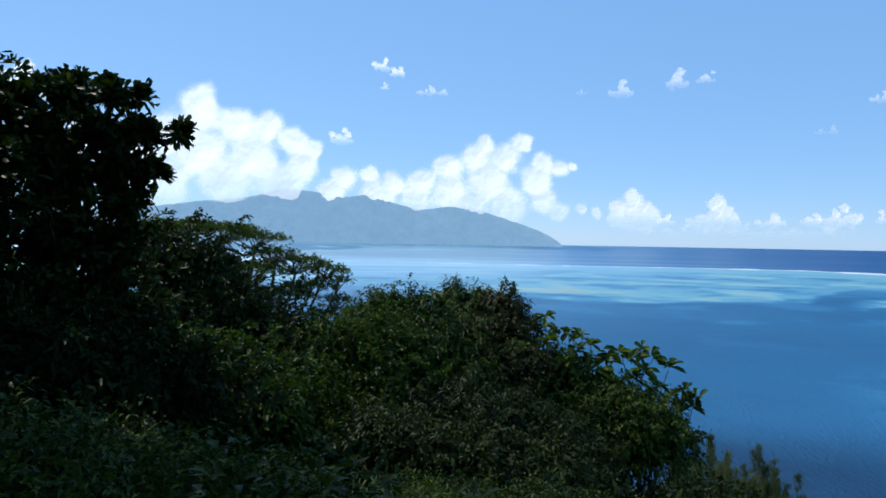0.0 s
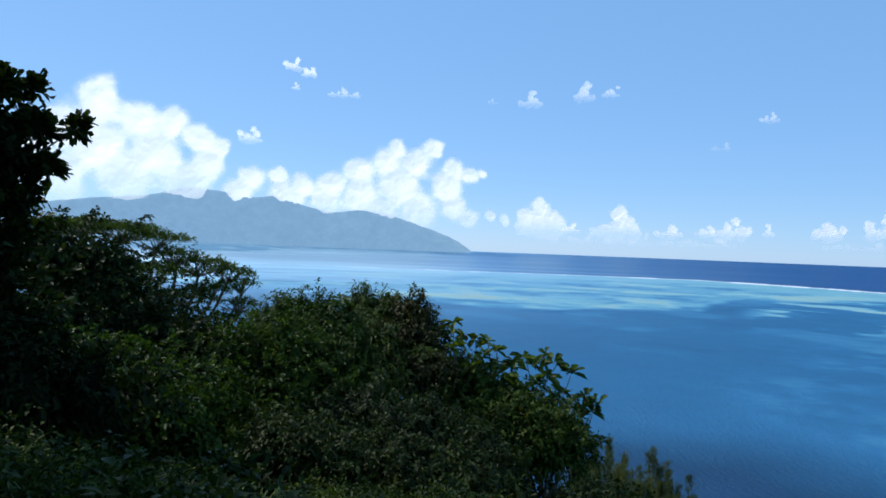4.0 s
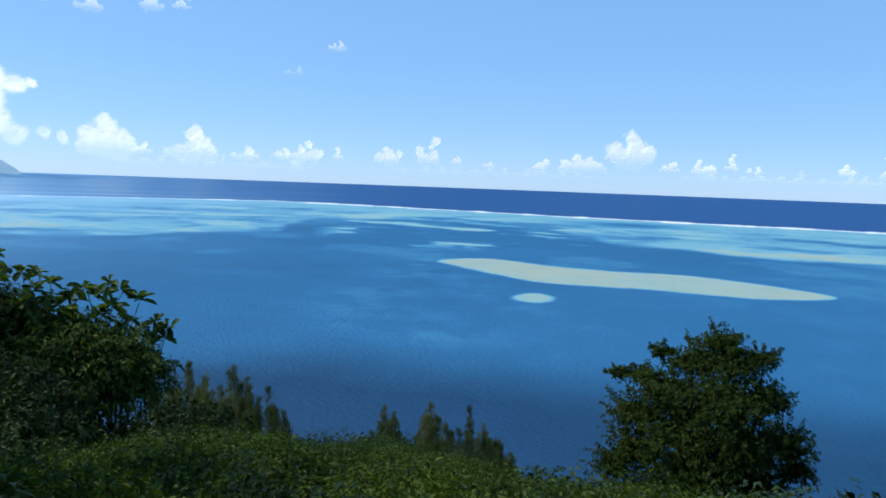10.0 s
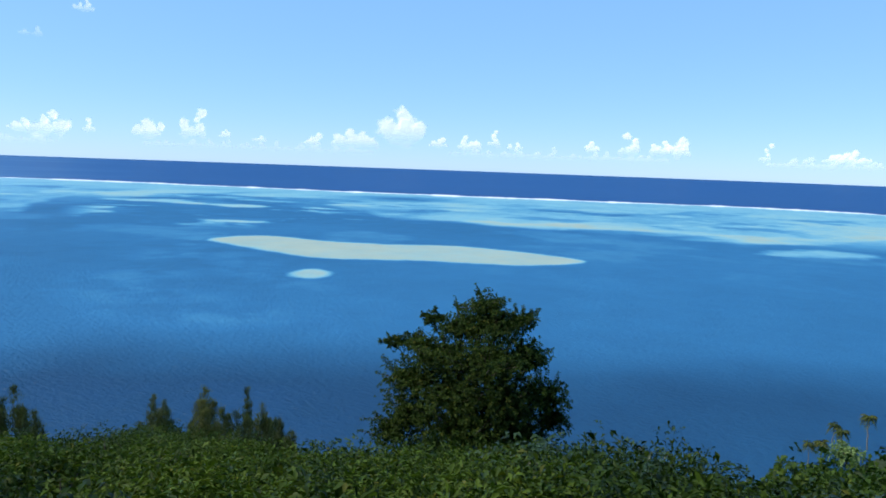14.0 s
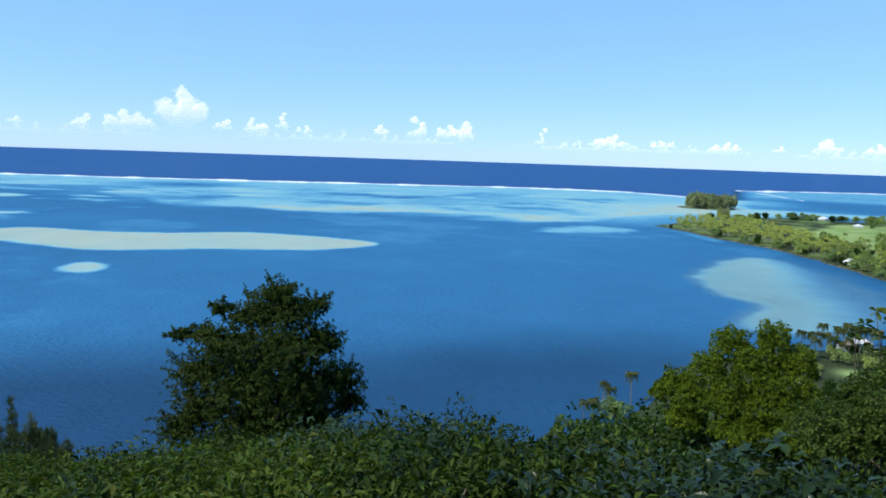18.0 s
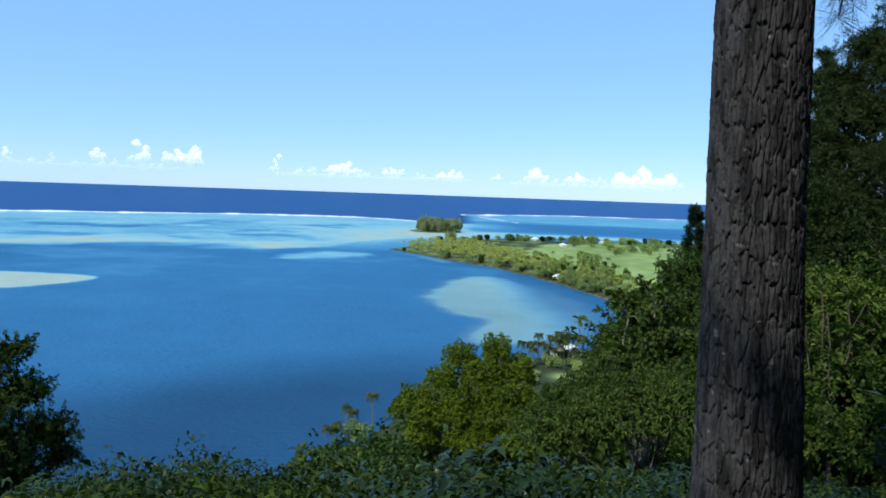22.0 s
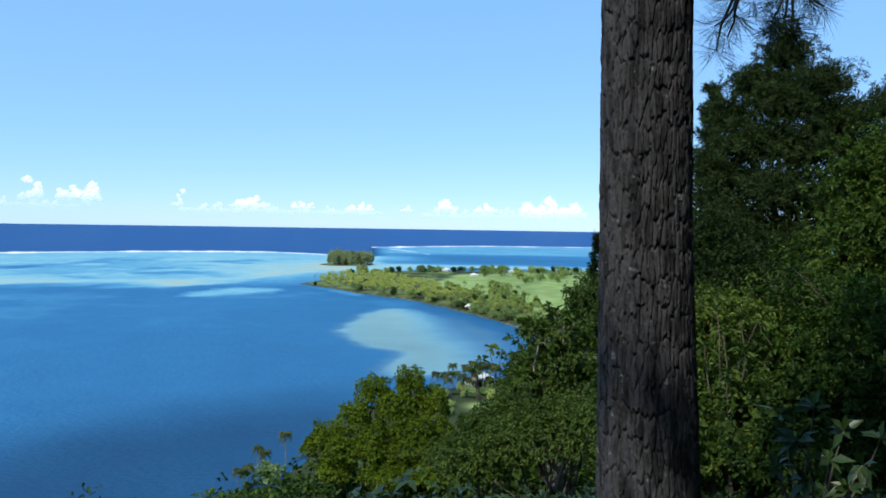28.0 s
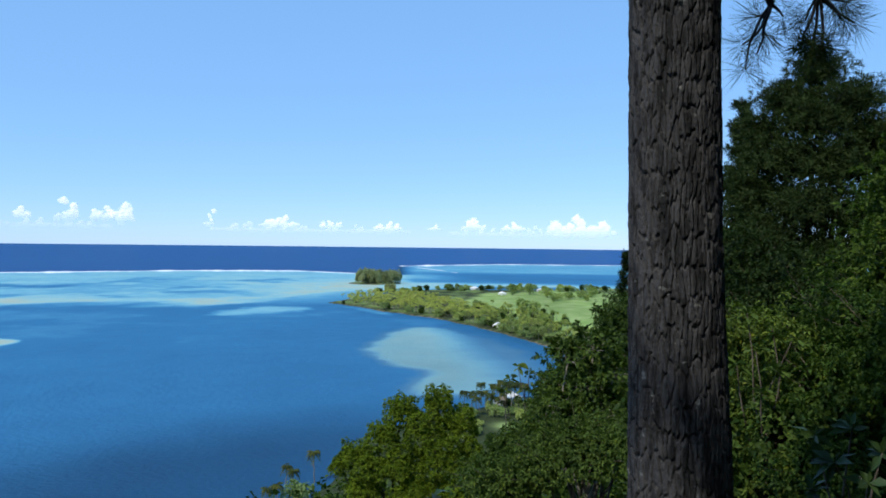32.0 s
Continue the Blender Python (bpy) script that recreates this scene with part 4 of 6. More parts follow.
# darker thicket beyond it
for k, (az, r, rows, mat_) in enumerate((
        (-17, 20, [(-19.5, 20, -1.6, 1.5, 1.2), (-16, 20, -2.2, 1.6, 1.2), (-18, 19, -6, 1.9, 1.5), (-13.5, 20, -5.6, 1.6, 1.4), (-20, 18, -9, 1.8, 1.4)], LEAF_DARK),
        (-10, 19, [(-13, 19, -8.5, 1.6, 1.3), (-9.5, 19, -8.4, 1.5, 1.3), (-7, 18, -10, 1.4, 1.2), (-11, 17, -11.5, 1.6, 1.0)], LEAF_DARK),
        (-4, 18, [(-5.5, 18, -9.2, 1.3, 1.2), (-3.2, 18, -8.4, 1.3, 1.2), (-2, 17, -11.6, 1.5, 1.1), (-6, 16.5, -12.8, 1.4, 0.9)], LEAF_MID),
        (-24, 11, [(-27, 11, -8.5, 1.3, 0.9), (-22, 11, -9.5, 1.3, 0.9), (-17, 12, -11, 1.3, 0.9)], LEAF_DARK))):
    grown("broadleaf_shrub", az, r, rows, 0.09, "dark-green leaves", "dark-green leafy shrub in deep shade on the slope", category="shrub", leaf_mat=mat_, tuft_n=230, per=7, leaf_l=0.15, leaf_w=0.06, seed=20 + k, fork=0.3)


def umbrella_canopy_tree(az, r, tiers, seed):
    """A spreading tree with thin flat tiers of fine leaves on bare forked limbs."""
    rng = np.random.default_rng(seed)
    foot = stand(az, r)
    ob = thing("spreading_tree", foot, "spreading tree with flat tiers of feathery foliage on bare limbs", "tree")
    first = sight(tiers[0][0], r, tiers[0][1]) - np.array(foot)
    fork = np.array((first[0] * 0.3, first[1] * 0.3, first[2] * 0.55))
    v, f = tubes([limb(rng, (0, 0, -1), fork, 0.42, 0.3, 0.04)], 8)
    child("trunk", mesh_of("trunk", v, f, PALE_BARK, True), ob)
    cs = []
    for taz, tel, tw, rr in tiers:
        c = sight(taz, rr, tel) - np.array(foot)
        lp = [limb(rng, fork, c - np.array((0, 0, 0.5)), 0.17, 0.07, 0.1, 7)]
        n = int(95 * tw * tw)
        q = rng.uniform(-1, 1, (n, 2))
        q = q[np.hypot(q[:, 0], q[:, 1]) < 1]
        q = q * (0.8 + 0.35 * rng.random((len(q), 1)))
        dome = 0.16 * tw * (1 - (q ** 2).sum(1)) + 0.12 * np.sin(q[:, 0] * 7 + tel) * np.cos(q[:, 1] * 6)
        p = c + np.stack([q[:, 0] * tw, q[:, 1] * tw, dome + rng.normal(0, 0.07, len(q))], 1)
        for i in rng.integers(0, len(p), 12):
            lp.append(limb(rng, c - np.array((0, 0, 0.5)), p[i], 0.055, 0.012, 0.08, 5))
        v, f = tubes(lp, 5)
        child("limb", mesh_of("limb", v, f, PALE_BARK, True), ob)
        cs.append(p)
    cs = np.concatenate(cs)
    v, f = tufts(rng, cs, np.tile((0, 0, 1.0), (len(cs), 1)), 9, 0.2, 0.06, 95, 0.1)
    child("crown", mesh_of("crown", v, f, LEAF_MID), ob, "thin flat layers of small feathery leaves")
    return ob


umbrella_canopy_tree(-10, 38, [(-16.8, 0.5, 2.0, 39), (-14.2, 0.3, 1.9, 38), (-12.0, -0.2, 1.7, 38), (-10.5, -1.3, 1.3, 37), (-9.0, -2.0, 1.8, 38), (-7.0, -2.5, 1.4, 38), (-5.9, -3.3, 0.95, 38), (-8.0, -3.7, 1.3, 37), (-6.0, -4.7, 0.95, 38),
                                (-5.0, -5.5, 0.65, 39), (-12.5, -2.6, 2.0, 36), (-10.0, -4.3, 1.5, 36), (-18.6, 0.3, 2.2, 40), (-7.2, -5.9, 1.1, 37)], 5)
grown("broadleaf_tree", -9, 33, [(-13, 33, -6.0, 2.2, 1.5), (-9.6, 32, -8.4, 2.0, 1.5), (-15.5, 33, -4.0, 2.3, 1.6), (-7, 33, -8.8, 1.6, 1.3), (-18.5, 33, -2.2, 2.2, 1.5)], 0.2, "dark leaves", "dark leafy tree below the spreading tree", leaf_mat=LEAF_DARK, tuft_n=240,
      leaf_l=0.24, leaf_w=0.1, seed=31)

# the thicket that stands out against the lagoon
thicket = (
    (-1, 19.5, [(-1.6, 20, -5.6, 1.0, 0.8), (-3.4, 19.5, -7.4, 1.1, 0.9), (0.6, 19.5, -6.8, 1.2, 1.0), (-1.2, 18.5, -9.8, 1.4, 1.1), (1.6, 18, -11.5, 1.4, 1.1)], LEAF_MID, "yellow-tipped leafy shrub in a thicket above the lagoon"),
    (4, 20, [(3.2, 20.5, -4.9, 0.55, 0.75), (4.9, 20.5, -5.0, 0.5, 0.7), (3.6, 20, -7.0, 1.1, 1.0), (4.5, 19, -10.5, 1.4, 1.2), (2.6, 19, -8.8, 1.2, 1.0)], LEAF_SHRUB, "upright pale-green shrub with narrow drooping leaves"),
    (7, 20, [(6.6, 20, -5.5, 0.62, 0.75), (7.3, 20, -7.3, 0.95, 1.0), (6.0, 19.5, -8.0, 0.9, 1.0), (8.0, 19, -10.4, 1.2, 1.1)], LEAF_BROWN, "bushy shrub with bronze-brown young leaves"),
    (11, 19.5, [(10.4, 19.8, -9.6, 0.9, 0.7), (12.5, 19.5, -11, 1.0, 0.8), (10.8, 19, -12.4, 1.3, 1.0), (13.6, 18.8, -13.2, 1.2, 0.9), (9.4, 17.5, -14.2, 1.3, 0.9)], LEAF_MID, "leafy green shrub in a thicket above the lagoon"),
    (16, 18.5, [(15.2, 18.5, -12.4, 1.1, 0.8), (17.4, 18.5, -13.2, 1.1, 0.8), (15.8, 18, -14.8, 1.2, 0.8), (18.6, 18, -14.8, 0.9, 0.7)], LEAF_BUSH, "low dull-green shrub at the foot of a taller tree"),
    # LEAF_DARK here paints in the shade at the foot of the thicket
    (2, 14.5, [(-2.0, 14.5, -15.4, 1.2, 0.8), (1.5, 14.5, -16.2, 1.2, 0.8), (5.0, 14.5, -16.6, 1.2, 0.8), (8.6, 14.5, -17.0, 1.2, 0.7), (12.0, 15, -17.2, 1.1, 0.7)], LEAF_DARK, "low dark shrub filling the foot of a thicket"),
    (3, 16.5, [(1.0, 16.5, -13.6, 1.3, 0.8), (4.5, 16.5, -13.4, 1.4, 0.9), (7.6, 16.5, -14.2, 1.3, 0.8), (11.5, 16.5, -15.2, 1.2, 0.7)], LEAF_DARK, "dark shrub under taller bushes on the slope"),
)
for k, (az, r, rows, mat_, label) in enumerate(thicket):
    narrow = k == 1
    grown("leafy_shrub", az, r, rows, 0.07, "small pointed leaves", label, category="shrub", leaf_mat=mat_, tuft_n=300, per=7, leaf_l=0.2 if narrow else 0.19, leaf_w=0.036 if narrow else 0.056, seed=50 + k,
          fork=0.3, droop=0.6 if narrow else 0.42, fine=True, core=0.5, group="shrubs on the slope")


def parasol_tree(az, r, heads, seed, leaf=0.42, bark=PALE_BARK):
    """A slender tree with whorls of large drooping leaves at the ends of bare branches."""
    rng = np.random.default_rng(seed)
    foot = stand(az, r)
    ob = thing("parasol_tree", foot, "slender tree with whorls of large drooping lobed leaves", "tree")
    pts = [sight(a, rr, e) - np.array(foot) for a, rr, e in heads]
    low = np.mean(pts, 0) * np.array((0.5, 0.5, 0.45))
    v, f = tubes([limb(rng, (0, 0, -0.4), low, 0.06, 0.04, 0.05)] + [limb(rng, low * rng.uniform(0.8, 1), p, 0.025, 0.01, 0.1) for p in pts], 6)
    child("trunk", mesh_of("trunk", v, f, bark, True), ob)
    c = np.array(pts) + rng.normal(0, 0.05, (len(pts), 3))
    v, f = tufts(rng, c, np.tile((0, 0, 1.0), (len(c), 1)) + rng.normal(0, 0.2, (len(c), 3)), 13, leaf, leaf * 0.36, 88, 0.42, "blunt", 0.04)
    child("crown", mesh_of("crown", v, f, LEAF_SHRUB), ob, "whorls of large drooping green leaves")
    return ob


parasol_tree(10.2, 19.4, [(9.9, 19.4, -5.7), (9.0, 19.6, -6.5), (10.9, 19.4, -6.5), (10.1, 19.0, -7.4), (11.7, 19.4, -6.9), (9.4, 18.8, -8.4), (12.2, 19, -8.0), (8.4, 18.6, -8.2), (11.2, 18.6, -8.9)], 61, 0.36)
parasol_tree(17.2, 19.2, [(16.8, 19.2, -8.0), (15.6, 19.2, -8.2), (18.0, 19.2, -8.3), (14.7, 19.2, -8.8), (19.0, 19.2, -9.2), (17.3, 18.8, -9.2), (20.0, 19.2, -10.6), (19.4, 19, -11.2), (16.2, 18.7, -10.0), (18.2, 18.8, -10.6), (20.6, 19.2, -11.8), (20.9, 19.2, -11.0),
                          (15.0, 18.7, -10.2), (19.6, 18.7, -12.6), (17.0, 18.5, -11.6), (13.8, 18.8, -10.4)], 62, 0.4)
parasol_tree(13.8, 19.4, [(13.4, 19.4, -7.6), (12.7, 19.4, -7.2), (14.3, 19.4, -8.4), (13.2, 19.1, -8.7), (12.0, 18.9, -9.4), (14.0, 18.9, -9.6)], 63, 0.36)
parasol_tree(0.8, 19.4, [(1.5, 19.4, -4.2), (0.4, 19.4, -4.7), (2.2, 19.4, -5.0), (-3.6, 19.2, -5.8), (-4.2, 19.2, -6.4), (-2.6, 19.0, -6.2), (0.9, 19, -6.0)], 64, 0.36)


def ironwood(az, r, top_el, width, seed):
    """A casuarina: an upright wispy crown of thin grey-green needle sprays."""
    rng = np.random.default_rng(seed)
    foot = stand(az, r)
    h = EYE + r * math.tan(radians(top_el)) - foot[2]
    ob = thing("ironwood_tree", foot, "wispy grey-green ironwood tree on the lower slope", "tree", "ironwood trees")
    root = np.array((0, 0, h * 0.1))
    v, f = tubes([limb(rng, (0, 0, -1), root, 0.2, 0.15, 0.02, 4)], 6)
    child("trunk", mesh_of("trunk", v, f, BARK, True), ob)
    cs, ds = [], []
    for k in range(13):
        b, q = rng.uniform(0, 2 * np.pi), (0.0 if k == 0 else rng.uniform(0.15, 1.0))
        tip = np.array((math.cos(b) * q * width, math.sin(b) * q * width, h - 1.8 * q - (0 if k == 0 else rng.uniform(0, 1.3))))
        pts, rr = limb(rng, root * rng.uniform(0.6, 1.5), tip, 0.07, 0.008, 0.03, 9)
        v, f = tubes([(pts, rr)], 5)
        child("limb", mesh_of("limb", v, f, BARK, True), ob)
        below = 6.5 * rng.random(90) ** 1.3
        down = unit(pts[6] - pts[8])
        cs.append(pts[8] + down * below[:, None] + rng.normal(0, 1, (90, 3)) * (0.07 + 0.09 * below)[:, None])
        ds.append(np.tile(-down, (90, 1)) + rng.normal(0, 0.25, (90, 3)))
    v, f = tufts(rng, np.concatenate(cs), np.concatenate(ds) + np.array((0, 0, 0.3)), 8, 0.45, 0.04, 34, 0.05)
    child("crown", mesh_of("crown", v, f, LEAF_GREY), ob, "thin drooping needle sprays")


for k, (az, el, w) in enumerate(((20.6, -14.6, 1.5), (22.0, -12.9, 1.4), (23.2, -13.8, 1.4), (25.2, -13.2, 1.5), (26.3, -14.9, 1.2), (27.8, -14.9, 1.3), (28.9, -16.6, 1.0), (19.6, -14.2, 1.4), (24.2, -15.6, 1.4),
                                 (36.6, -16.3, 1.2), (37.4, -16.9, 0.9), (40.2, -16.0, 1.3), (41.3, -17.4, 1.2), (43.3, -16.2, 1.4), (44.4, -17.3, 1.2), (45.6, -18.3, 1.0), (46.6, -19.3, 0.9), (39.3, -18.2, 0.9))):
    ironwood(az, 62 + 5 * math.sin(k * 2.3), el - 0.8, w * 1.5, 70 + k)

# the single round tree against the lagoon
grown("round_tree", 61, 21,
      [(61.8, 21, -10.6, 0.62, 0.5), (62.6, 21, -12.0, 0.9, 0.6), (60.0, 21, -12.2, 0.75, 0.55), (57.7, 21, -11.6, 0.26, 0.26), (56.6, 21, -13.4, 0.5, 0.28), (54.8, 21, -13.4, 0.3, 0.16), (64.6, 21, -11.4, 0.45, 0.28), (58.6, 20.6, -14.6, 1.05, 0.75), (62.2, 20.4, -15.0, 1.25, 0.9),
       (65.0, 21, -14.2, 0.75, 0.6), (56.2, 21, -16.2, 0.8, 0.6), (59.8, 20.2, -17.4, 1.3, 0.9), (63.6, 20.4, -17.6, 1.2, 0.85), (66.6, 21, -17.0, 0.75, 0.5), (67.2, 21, -18.6, 0.55, 0.35), (56.4, 21, -18.8, 0.9, 0.7), (60.6, 20, -19.8, 1.3, 0.8),
       (64.4, 20.6, -19.6, 1.0, 0.7), (54.8, 21, -20.0, 0.6, 0.5), (57.6, 20.4, -21.6, 1.0, 0.7), (61.4, 20, -22.2, 1.2, 0.7), (65.4, 20.4, -21.6, 1.1, 0.7)],
      0.13, "small mid-green leaves on upturned branches", "round bushy tree with layered upturned branches", leaf_mat=LEAF_ROUND, tuft_n=520, per=9, leaf_l=0.085, leaf_w=0.036, seed=7, fork=0.25, twigs=12, shell=(0.35, 1.1), sprigs=16, reach=0.7, core=0.5)

# the yellow-green tree in lumps
grown("lime_green_tree", 96.5, 31,
      [(98.2, 31, -12.0, 0.62, 0.77), (95.4, 31, -12.6, 0.69, 0.71), (97.0, 30.5, -14.0, 0.82, 0.83), (99.8, 31, -13.6, 0.73, 0.83), (94.0, 30.5, -14.4, 0.66, 0.62), (91.9, 31, -15.6, 0.62, 0.57), (90.8, 31, -16.4, 0.41, 0.42), (93.2, 30.5, -16.6, 0.78, 0.71),
       (95.6, 30, -16.4, 0.82, 0.83), (98.4, 30, -16.2, 0.91, 0.94), (100.6, 30.6, -15.8, 0.62, 0.71), (92.6, 30.6, -18.0, 0.73, 0.62), (96.6, 29.6, -18.4, 0.98, 0.71), (100.2, 29.6, -18.2, 0.98, 0.83)],
      0.2, "small crowded yellow-green leaves", "large yellow-green tree with foliage in rounded lumps", leaf_mat=LEAF_LIME, tuft_n=620, per=9, leaf_l=0.1, leaf_w=0.042, seed=17, fork=0.3, shell=(0.72, 1.05), inner=0.1, core=0.6, sprigs=4, reach=0.3)

# thicket at the right end of the view and beyond the trunk
right_side = (
    (104, 24, [(106.6, 24, -12.2, 0.7, 0.6), (108.0, 24, -10.4, 0.9, 0.8), (107.0, 23, -13.4, 1.0, 0.9), (109.0, 23.5, -11.0, 1.2, 1.0), (108.0, 22.5, -15.2, 1.2, 0.9), (105.4, 23, -16.6, 1.0, 0.7), (104.6, 24, -14.6, 0.8, 0.7), (103.4, 24, -16.2, 0.9, 0.7), (102.6, 23, -17.4, 1.0, 0.6)], LEAF_SHRUB, 0.19),
    (110, 26, [(110.8, 27, -6.2, 0.7, 0.8), (111.8, 26, -5.2, 0.9, 0.8), (110.8, 26, -8.8, 1.1, 0.9), (113, 26, -6.4, 1.3, 1.1), (111.4, 25, -11, 1.6, 1.2), (114, 25, -9, 1.5, 1.2)], LEAF_SHRUB, 0.17),
    (109, 18, [(106.5, 18, -15.6, 1.1, 0.7), (109.5, 18, -14.8, 1.2, 0.8), (112.5, 18, -14.4, 1.2, 0.8), (103, 18, -17.2, 1.0, 0.6), (115, 17, -15, 1.3, 0.9)], LEAF_SHRUB, 0.15),
    (121, 17, [(119.5, 17, -6.5, 1.0, 0.8), (122.5, 17, -7.0, 1.2, 0.9), (121, 16.5, -10.5, 1.4, 1.0), (124.5, 16.5, -10, 1.3, 0.9), (119, 16, -13.5, 1.2, 0.9), (123, 15.5, -14.5, 1.4, 0.9)], LEAF_SHRUB, 0.17),
    (127, 16, [(127, 17, -5.5, 1.2, 0.9), (129.5, 16, -6.5, 1.4, 1.0), (126.5, 15.5, -9.5, 1.3, 1.0), (130, 15, -11, 1.5, 1.1), (127.5, 14, -15, 1.4, 0.9), (133, 15, -8, 1.5, 1.2)], LEAF_MID, 0.17),
    (131, 22, [(129.5, 22, 3.2, 1.4, 1.1), (132, 22, 4.5, 1.8, 1.3), (130, 21, 0.2, 1.6, 1.2), (133.5, 22, 0.5, 2.0, 1.6), (128.6, 21, -2.4, 1.4, 1.1), (132, 21, -3.5, 1.8, 1.4), (136, 22, 3, 2.0, 1.8)], LEAF_MID, 0.2),
    (122, 25, [(119.6, 26, -1.0, 1.2, 1.2), (122.5, 25, -2.5, 1.6, 1.2), (120.5, 24, -4.6, 1.6, 1.2), (125, 24, -4.2, 1.6, 1.3)], LEAF_DARK, 0.2),
)
for k, (az, r, rows, mat_, ll) in enumerate(right_side):
    grown("leafy_tree", az, r, rows, 0.1, "leaves", "dense green broadleaf tree on the wooded slope", leaf_mat=mat_, tuft_n=520, per=7, leaf_l=ll * 0.66, leaf_w=ll * 0.27, seed=110 + k, fork=0.3, group="trees of the wooded slope")
parasol_tree(105.2, 25, [(104.2, 25, -9.2), (105.0, 25, -9.8), (103.6, 25, -10.0), (104.7, 25, -10.8), (106.2, 25, -9.6), (107.2, 25, -9.0), (103.2, 25, -10.8), (104.6, 25, -11.6), (106.8, 25, -10.4), (105.6, 25, -10.6)], 121, 0.3, BARK)
parasol_tree(121.5, 15, [(120.4, 15, -4.6), (122.0, 15, -5.6), (121.0, 15, -7.2), (123.2, 15, -6.4), (122.6, 14.6, -8.4), (119.8, 15, -8.2), (124.2, 15, -8.2), (121.4, 14.5, -9.8)], 122, 0.24, BARK)


# an open-branched tree whose pale limbs show
grown("branchy_tree", 109.5, 20, [(108.0, 20, -8.4, 0.7, 0.5), (109.8, 20, -7.6, 0.7, 0.5), (107.4, 20, -11.6, 0.7, 0.5), (109.4, 20, -10.4, 0.7, 0.5), (111.2, 20, -9.4, 0.7, 0.5), (107.0, 20, -13.2, 0.6, 0.4),
                                 (108.6, 19.6, -13.0, 0.7, 0.5), (110.8, 19.6, -12.2, 0.7, 0.5)], 0.11, "sparse pale-green leaves", "open tree with pale bare limbs and sparse leaves", leaf_mat=LEAF_SHRUB, bark=PALE_BARK,
      tuft_n=70, per=7, leaf_l=0.15, leaf_w=0.07, seed=141, fork=0.45, core=0, sprigs=10, reach=0.5, twigs=12)


def needle_tree(name, az, r, top_el, width, base_frac, label, seed, tuft=0.3, bark=PINE_BARK):
    """A pine: whorled limbs with clumped tufts of needles, narrowing to the top."""
    rng = np.random.default_rng(seed)
    foot = stand(az, r)
    h = EYE + r * math.tan(radians(top_el)) - foot[2]
    ob = thing(name, foot, label, "pine tree")
    v, f = tubes([limb(rng, (0, 0, -0.6), (0, 0, h * 0.97), 0.24, 0.03, 0.01, 9)], 8)
    child("trunk", mesh_of("trunk", v, f, bark, True), ob)
    cs, ds = [], []
    for s in np.linspace(base_frac, 0.98, int(h * 2.1)):
        lp = []
        for a in rng.uniform(0, 2 * np.pi, 5):
            reach = width * min(1.0, 1.5 * (1.04 - s)) ** 0.75 * rng.uniform(0.5, 1.1)
            p0 = np.array((0, 0, h * s * 0.97))
            p1 = p0 + np.array((math.cos(a) * reach, math.sin(a) * reach, reach * rng.uniform(0.1, 0.6)))
            lp.append(limb(rng, p0, p1, 0.045, 0.012, 0.08, 5))
            n = int(8 + 22 * reach / width)
            q = rng.uniform(0.4, 1.05, (n, 1))
            cs.append(p0 + (p1 - p0) * q + rng.normal(0, 0.17 * reach, (n, 3)))
            ds.append(np.tile(unit(p1 - p0), (n, 1)))
        v, f = tubes(lp, 4)
        child("limb", mesh_of("limb", v, f, bark, True), ob)
    v, f = tufts(rng, np.concatenate(cs), np.concatenate(ds) + np.array((0, 0, 0.4)), 12, tuft, 0.035, 65, 0.05)
    child("crown", mesh_of("crown", v, f, NEEDLE), ob, "clumped dark-green needles")
    return ob


grown("pine_tree", 124.5, 30,
      [(124.4, 30, 11.6, 0.9, 0.8), (122.6, 30, 9.8, 1.1, 0.9), (126.4, 30, 9.6, 1.2, 0.9), (120.8, 30, 7.6, 0.9, 0.9), (124.4, 29.5, 8.4, 1.4, 1.0), (128.0, 30, 7.2, 1.1, 0.9), (122.4, 29.5, 5.8, 1.5, 1.1), (126.0, 29.5, 5.4, 1.5, 1.1),
       (120.4, 29.5, 3.6, 1.2, 1.0), (129.2, 30, 4.4, 1.2, 1.0), (124.0, 29, 2.6, 1.6, 1.1), (127.6, 29, 1.6, 1.5, 1.1), (121.4, 29, 0.4, 1.5, 1.1), (125.4, 29, -1.0, 1.6, 1.2), (119.6, 29, -2.2, 1.3, 1.1)],
      0.26, "crowded dark-green needles", "tall bushy dark-green pine above the wooded slope", category="pine tree", leaf_mat=NEEDLE, bark=PINE_BARK, tuft_n=900, per=13, leaf_l=0.19, leaf_w=0.027, seed=131, shell=(0.35, 1.1), open_angle=70, droop=0.05, fork=0.55, twigs=14, core=0.35)
grown("pine_tree", 131.5, 33,
      [(130.6, 33, 8.0, 0.9, 0.8), (132.4, 33, 8.6, 1.3, 1.0), (131.0, 33, 5.6, 1.4, 1.0), (134.0, 33, 6.0, 1.6, 1.2), (132.0, 32, 2.6, 1.7, 1.2), (129.6, 32, 1.0, 1.4, 1.1)],
      0.24, "crowded dark-green needles", "bushy dark-green pine above the wooded slope", category="pine tree", leaf_mat=NEEDLE, bark=PINE_BARK, tuft_n=760, per=13, leaf_l=0.19, leaf_w=0.027, seed=132, shell=(0.35, 1.1), open_angle=70, droop=0.05, fork=0.55, core=0.35)
needle_tree("pine_tree", 119.6, 34, 11.5, 1.6, 0.3, "slender dark-green pine beside a taller one", 133)
needle_tree("pine_tree", 112.0, 48, 0.8, 1.8, 0.35, "dark pine rising from the wooded slope", 134)


# ---- the pine beside the viewpoint ----
CAM_END = np.array((0.34, -0.33, EYE - 0.04))


